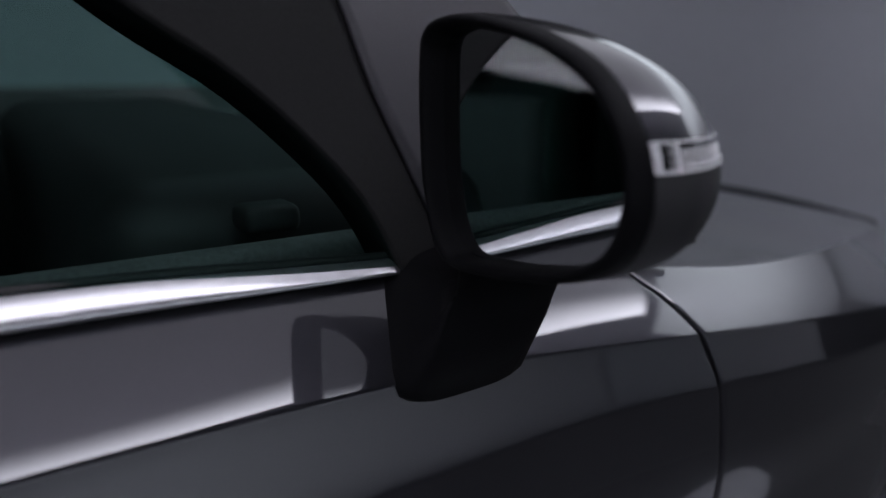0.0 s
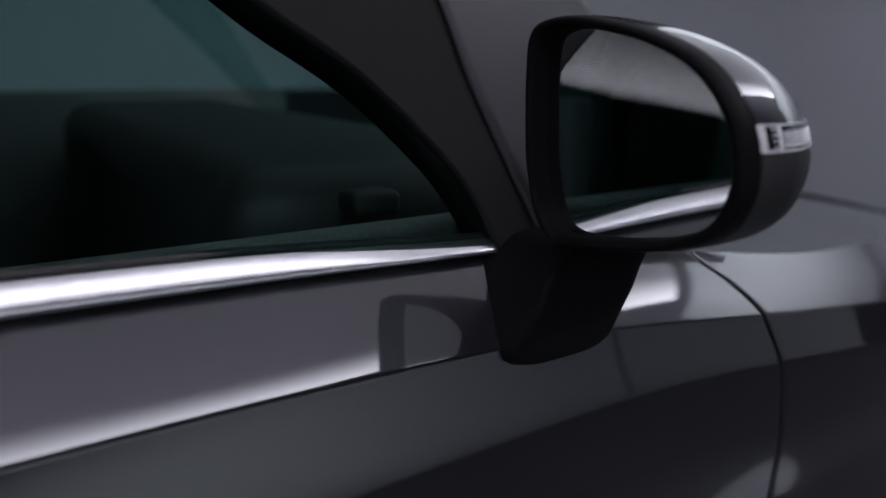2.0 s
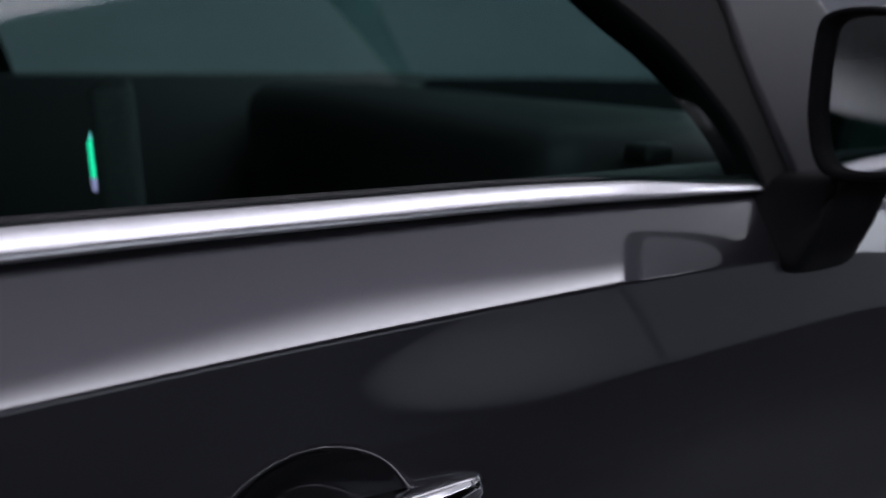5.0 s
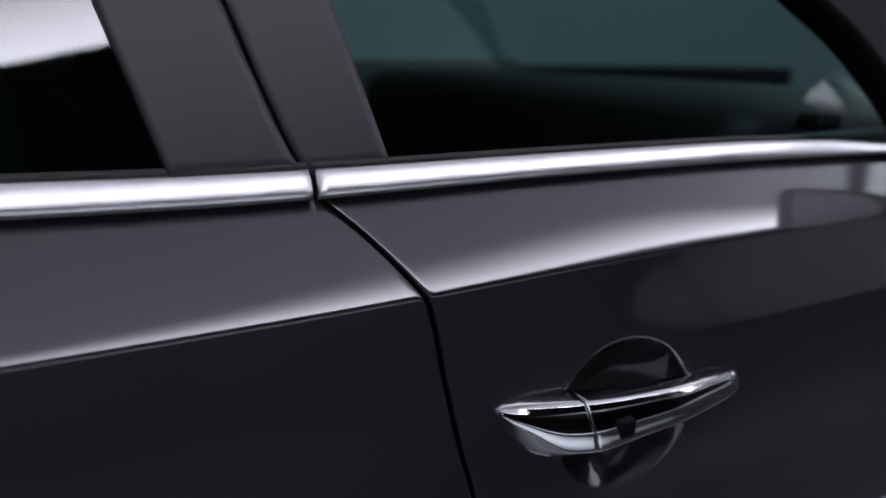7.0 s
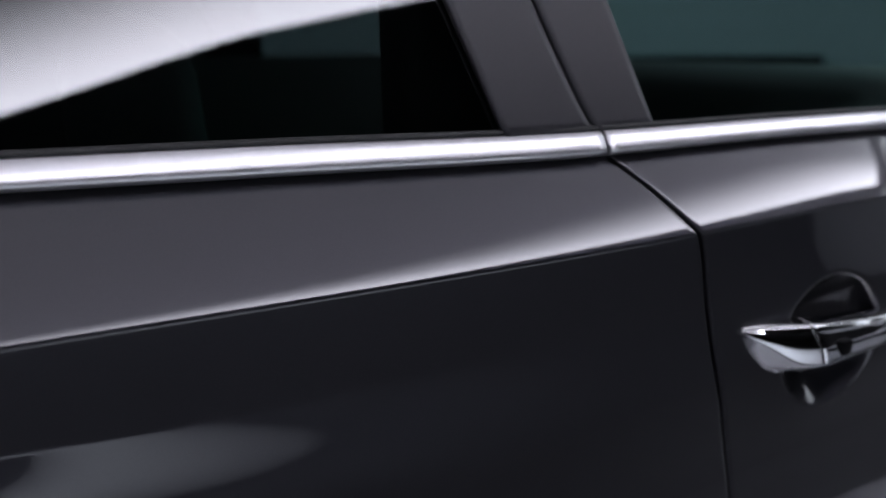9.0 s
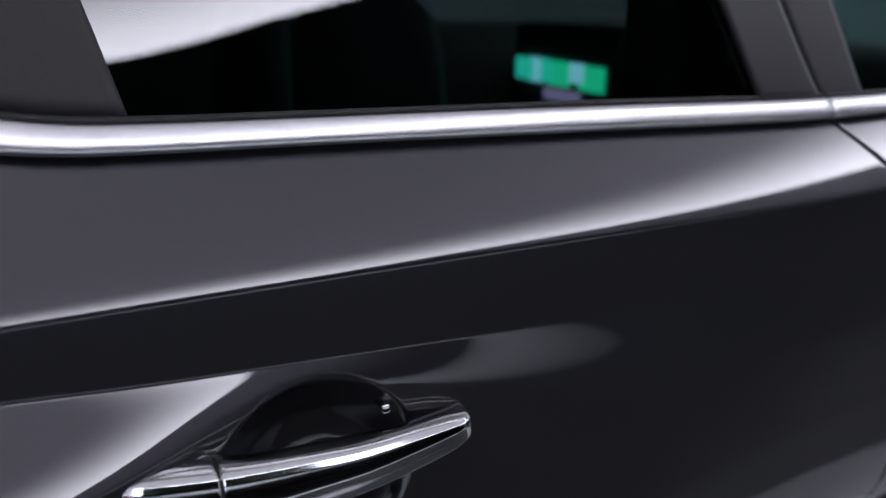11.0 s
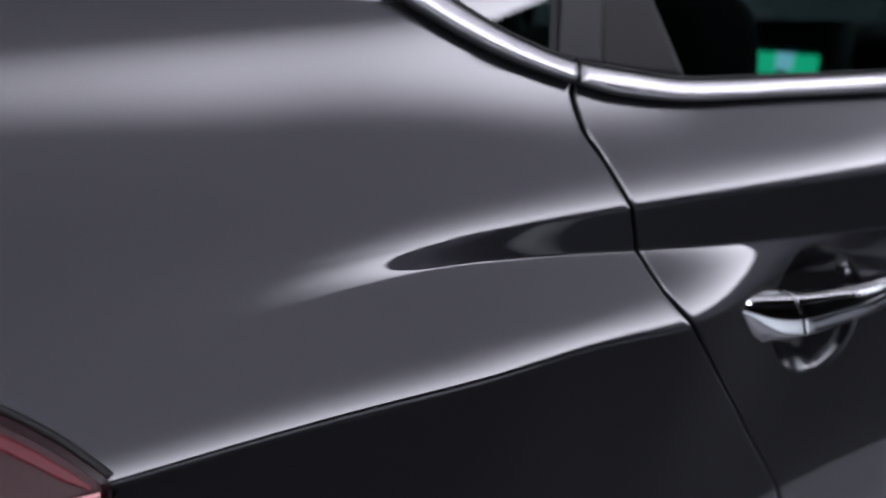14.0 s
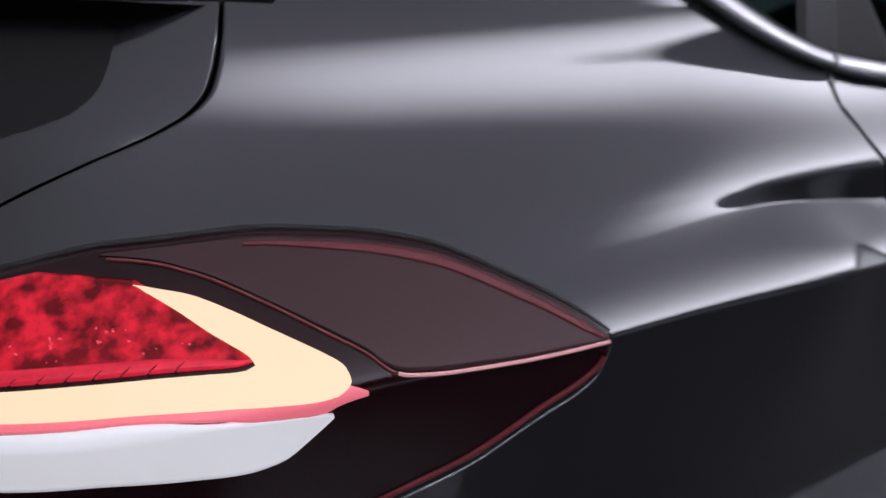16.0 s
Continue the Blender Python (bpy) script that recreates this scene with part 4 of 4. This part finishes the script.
def on_lamp(x, z, off):
    return np.array([x, float(side_y(x, z)) - off, z])


lamp_sheet("reflector_ledge", -1.6905, REAR + .02, 40, lambda x: led_mid(x) + .0005, lambda x: np.minimum(led_mid(x) + curve(x, (-1.69, .002), (-1.72, .006), (-1.78, .0085), (REAR, .0095)), led_in(x)), 4, M_LEDGE, .0066, "red reflector ledge, lit by its own emission")
for k in range(8):
    x = -1.748 - .019 * k
    tube("ledge_rib", [on_lamp(x, float(led_mid(x)) + .001, .0110), on_lamp(x + .004, float(led_mid(x)) + .0045, .0114), on_lamp(x + .012, float(led_mid(x)) + .0085, .0110)], .0008, M_LAMP_DARK, lamp)
# Shade at the reflector's top, laid on as a thin dark sheet.
lamp_sheet("reflector_shade", -1.742, REAR + .02, 50, lambda x: curve(x, (-1.742, .844), (-1.80, .848), (-1.86, .858), (REAR, .87)), lambda x: np.minimum(led_in(x) - .001, lamp_top(x) - .008), 10, M_LAMP_DARK, .0066, "dark sheet for the shaded top of the reflector", .0005)
# Glints on the reflector, put in as short glowing strokes.
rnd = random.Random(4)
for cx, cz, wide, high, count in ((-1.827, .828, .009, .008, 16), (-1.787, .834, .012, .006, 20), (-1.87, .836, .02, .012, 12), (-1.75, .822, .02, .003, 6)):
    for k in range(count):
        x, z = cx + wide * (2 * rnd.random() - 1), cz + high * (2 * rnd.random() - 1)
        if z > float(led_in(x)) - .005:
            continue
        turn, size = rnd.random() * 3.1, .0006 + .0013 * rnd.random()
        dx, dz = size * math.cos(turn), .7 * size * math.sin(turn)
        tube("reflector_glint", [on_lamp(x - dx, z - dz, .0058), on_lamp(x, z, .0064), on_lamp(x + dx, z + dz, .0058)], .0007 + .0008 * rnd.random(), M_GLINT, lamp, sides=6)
# Longer reflector highlights, drawn as thin glowing lines.
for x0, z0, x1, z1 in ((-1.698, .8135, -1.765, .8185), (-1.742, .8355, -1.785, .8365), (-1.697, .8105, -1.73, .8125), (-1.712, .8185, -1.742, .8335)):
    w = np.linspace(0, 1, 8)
    tube("glint_line", [on_lamp(x0 + (x1 - x0) * q, z0 + (z1 - z0) * q, .0064) for q in w], .0005, M_GLINT, lamp, sides=6)
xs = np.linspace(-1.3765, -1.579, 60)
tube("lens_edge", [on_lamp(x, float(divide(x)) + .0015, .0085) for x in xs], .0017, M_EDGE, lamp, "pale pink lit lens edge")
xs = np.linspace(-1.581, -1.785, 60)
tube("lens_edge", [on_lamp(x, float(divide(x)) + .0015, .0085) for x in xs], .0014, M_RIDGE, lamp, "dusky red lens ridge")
# Red glow along the upper lens edge, put in as a faintly emissive strip.
lamp_sheet("lens_border", -1.381, -1.68, 80, lambda x: lamp_top(x) - curve(x, (-1.381, .0075), (-1.40, .0125), (-1.5, .0135), (-1.6, .0105), (-1.68, .007)), lambda x: lamp_top(x) - .0052, 5, M_BORDER, .0104, "red strip for the glow along the upper lens edge", .0006)
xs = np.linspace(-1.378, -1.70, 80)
tube("lens_border", [on_lamp(x, float(lamp_low(x)) + .0085, .0058) for x in xs], .0030, M_BORDER, lamp, "dull red strip for the glow along the upper lens edge")
lamp_sheet("guide_edge", -1.607, REAR + .02, 60, lambda x: curve(x, (-1.607, .7732), (-1.6286, .7700), (-1.645, .7640), (-1.7162, .7738), (-1.794, .7815), (REAR, .782)), lambda x: np.maximum(curve(x, (-1.607, .7740), (-1.614, .7765), (-1.62, .7800), (-1.63, .7775), (-1.64, .77), (REAR, .77)), np.where(x > -1.62, 0, led_low(x) - .0004)), 6, M_PINK, .005, "pink glowing lower edge")
lamp_sheet("reversing_lens", -1.6353, REAR + .02, 60, lambda x: curve(x, (-1.6353, .7574), (-1.654, .7403), (-1.6777, .7224), (-1.7031, .7180), (-1.7504, .7247), (-1.822, .733), (REAR, .733)),
           lambda x: curve(x, (-1.6353, .7592), (-1.647, .7628), (-1.7164, .7732), (-1.794, .781), (REAR, .781)), 14, M_REVERSE, .005, "white reversing lamp lens")
xs = np.concatenate([np.linspace(-1.3705, -1.45, 40), np.linspace(-1.455, REAR + .01, 60)])
for fn, dz in ((lamp_top, .0025), (lamp_low, -.0025)):
    zz = fn(xs) + dz
    tube("lamp_seal", np.stack([xs, side_y(xs, zz) - .001, zz], -1), .0032, M_RUBBER, lamp, "black lamp seal")

# Highlight on the painted panel edge below the lamp, put in as chrome.
xs = np.concatenate([np.linspace(-1.3705, -1.45, 40), np.linspace(-1.455, -1.75, 40)])
zz = lamp_low(xs) - .0076
tube("lip_highlight", np.stack([xs, side_y(xs, zz) - .0022, zz], -1), .0013, M_CHROME, lamp, "chrome strip for the highlight on the panel edge")

# ---- cabin ----
block("dashboard", (.62, .20, .55), (1.06, 2 * MID - .20, .985), M_SOFT, car, "charcoal dashboard", bevel=.07)
block("inner_pillar", (-.15, .17, .50), (-.03, .25, 1.36), M_CLOTH, car, "black inner pillar lining", bevel=.02)
block("far_door_lining", (-1.0, 2 * MID - .14, .5), (1.25, 2 * MID - .11, 1.01), M_CABIN, car, "dark door lining", bevel=.01)
block("near_door_lining", (-1.0, .12, .5), (.9, .15, .945), M_CABIN, car, "dark door lining", bevel=.01)
block("side_vent", (.735, .165, .942), (.785, .205, .966), M_RUBBER, car, "black round vent", bevel=.008)
for sy in (.30, 1.08):
    st = tagged(new("front_seat"), "")
    st.parent = car
    block("seat_cushion", (-.30, sy, .30), (.25, sy + .48, .52), M_CLOTH, st, bevel=.06)
    block("seat_back", (-.48, sy + .02, .45), (-.28, sy + .46, 1.08), M_CLOTH, st, bevel=.07, taper=(.7, .75))
    block("headrest", (-.45, sy + .12, 1.10), (-.34, sy + .36, 1.28), M_CLOTH, st, bevel=.045)
block("rear_bench", (-1.25, .25, .40), (-.95, 2 * MID - .25, 1.06), M_CLOTH, car, "black rear seat back", bevel=.08)
unit = tagged(new("head_unit"), "")
unit.parent = car
unit.matrix_world = pose(.205, .815, .890, 0, 0, -5)
WIDE = 1.42
block("screen_case", (-.01, -.19, -.12), (.05, .26, .13), M_CABIN, unit, "black display housing", bevel=.015)
for a, b, lo, hi, mt in ((-.105, -.035, .0, .052, M_GREEN), (-.055, -.005, .012, .054, M_BLUE), (-.015, .055, .0, .054, M_GREEN), (.035, .085, .004, .056, M_TEAL), (.07, .115, .0, .056, M_BLUE), (.095, .16, .002, .054, M_TEAL), (-.05, .06, -.032, -.006, M_VIOLET)):
    depth = .0105 + .0008 * len(unit.children)
    block("display_light", (-.006 - depth, a * WIDE, lo), (-depth, b * WIDE - .004, hi), mt, unit, "glowing display light", bevel=.0029)
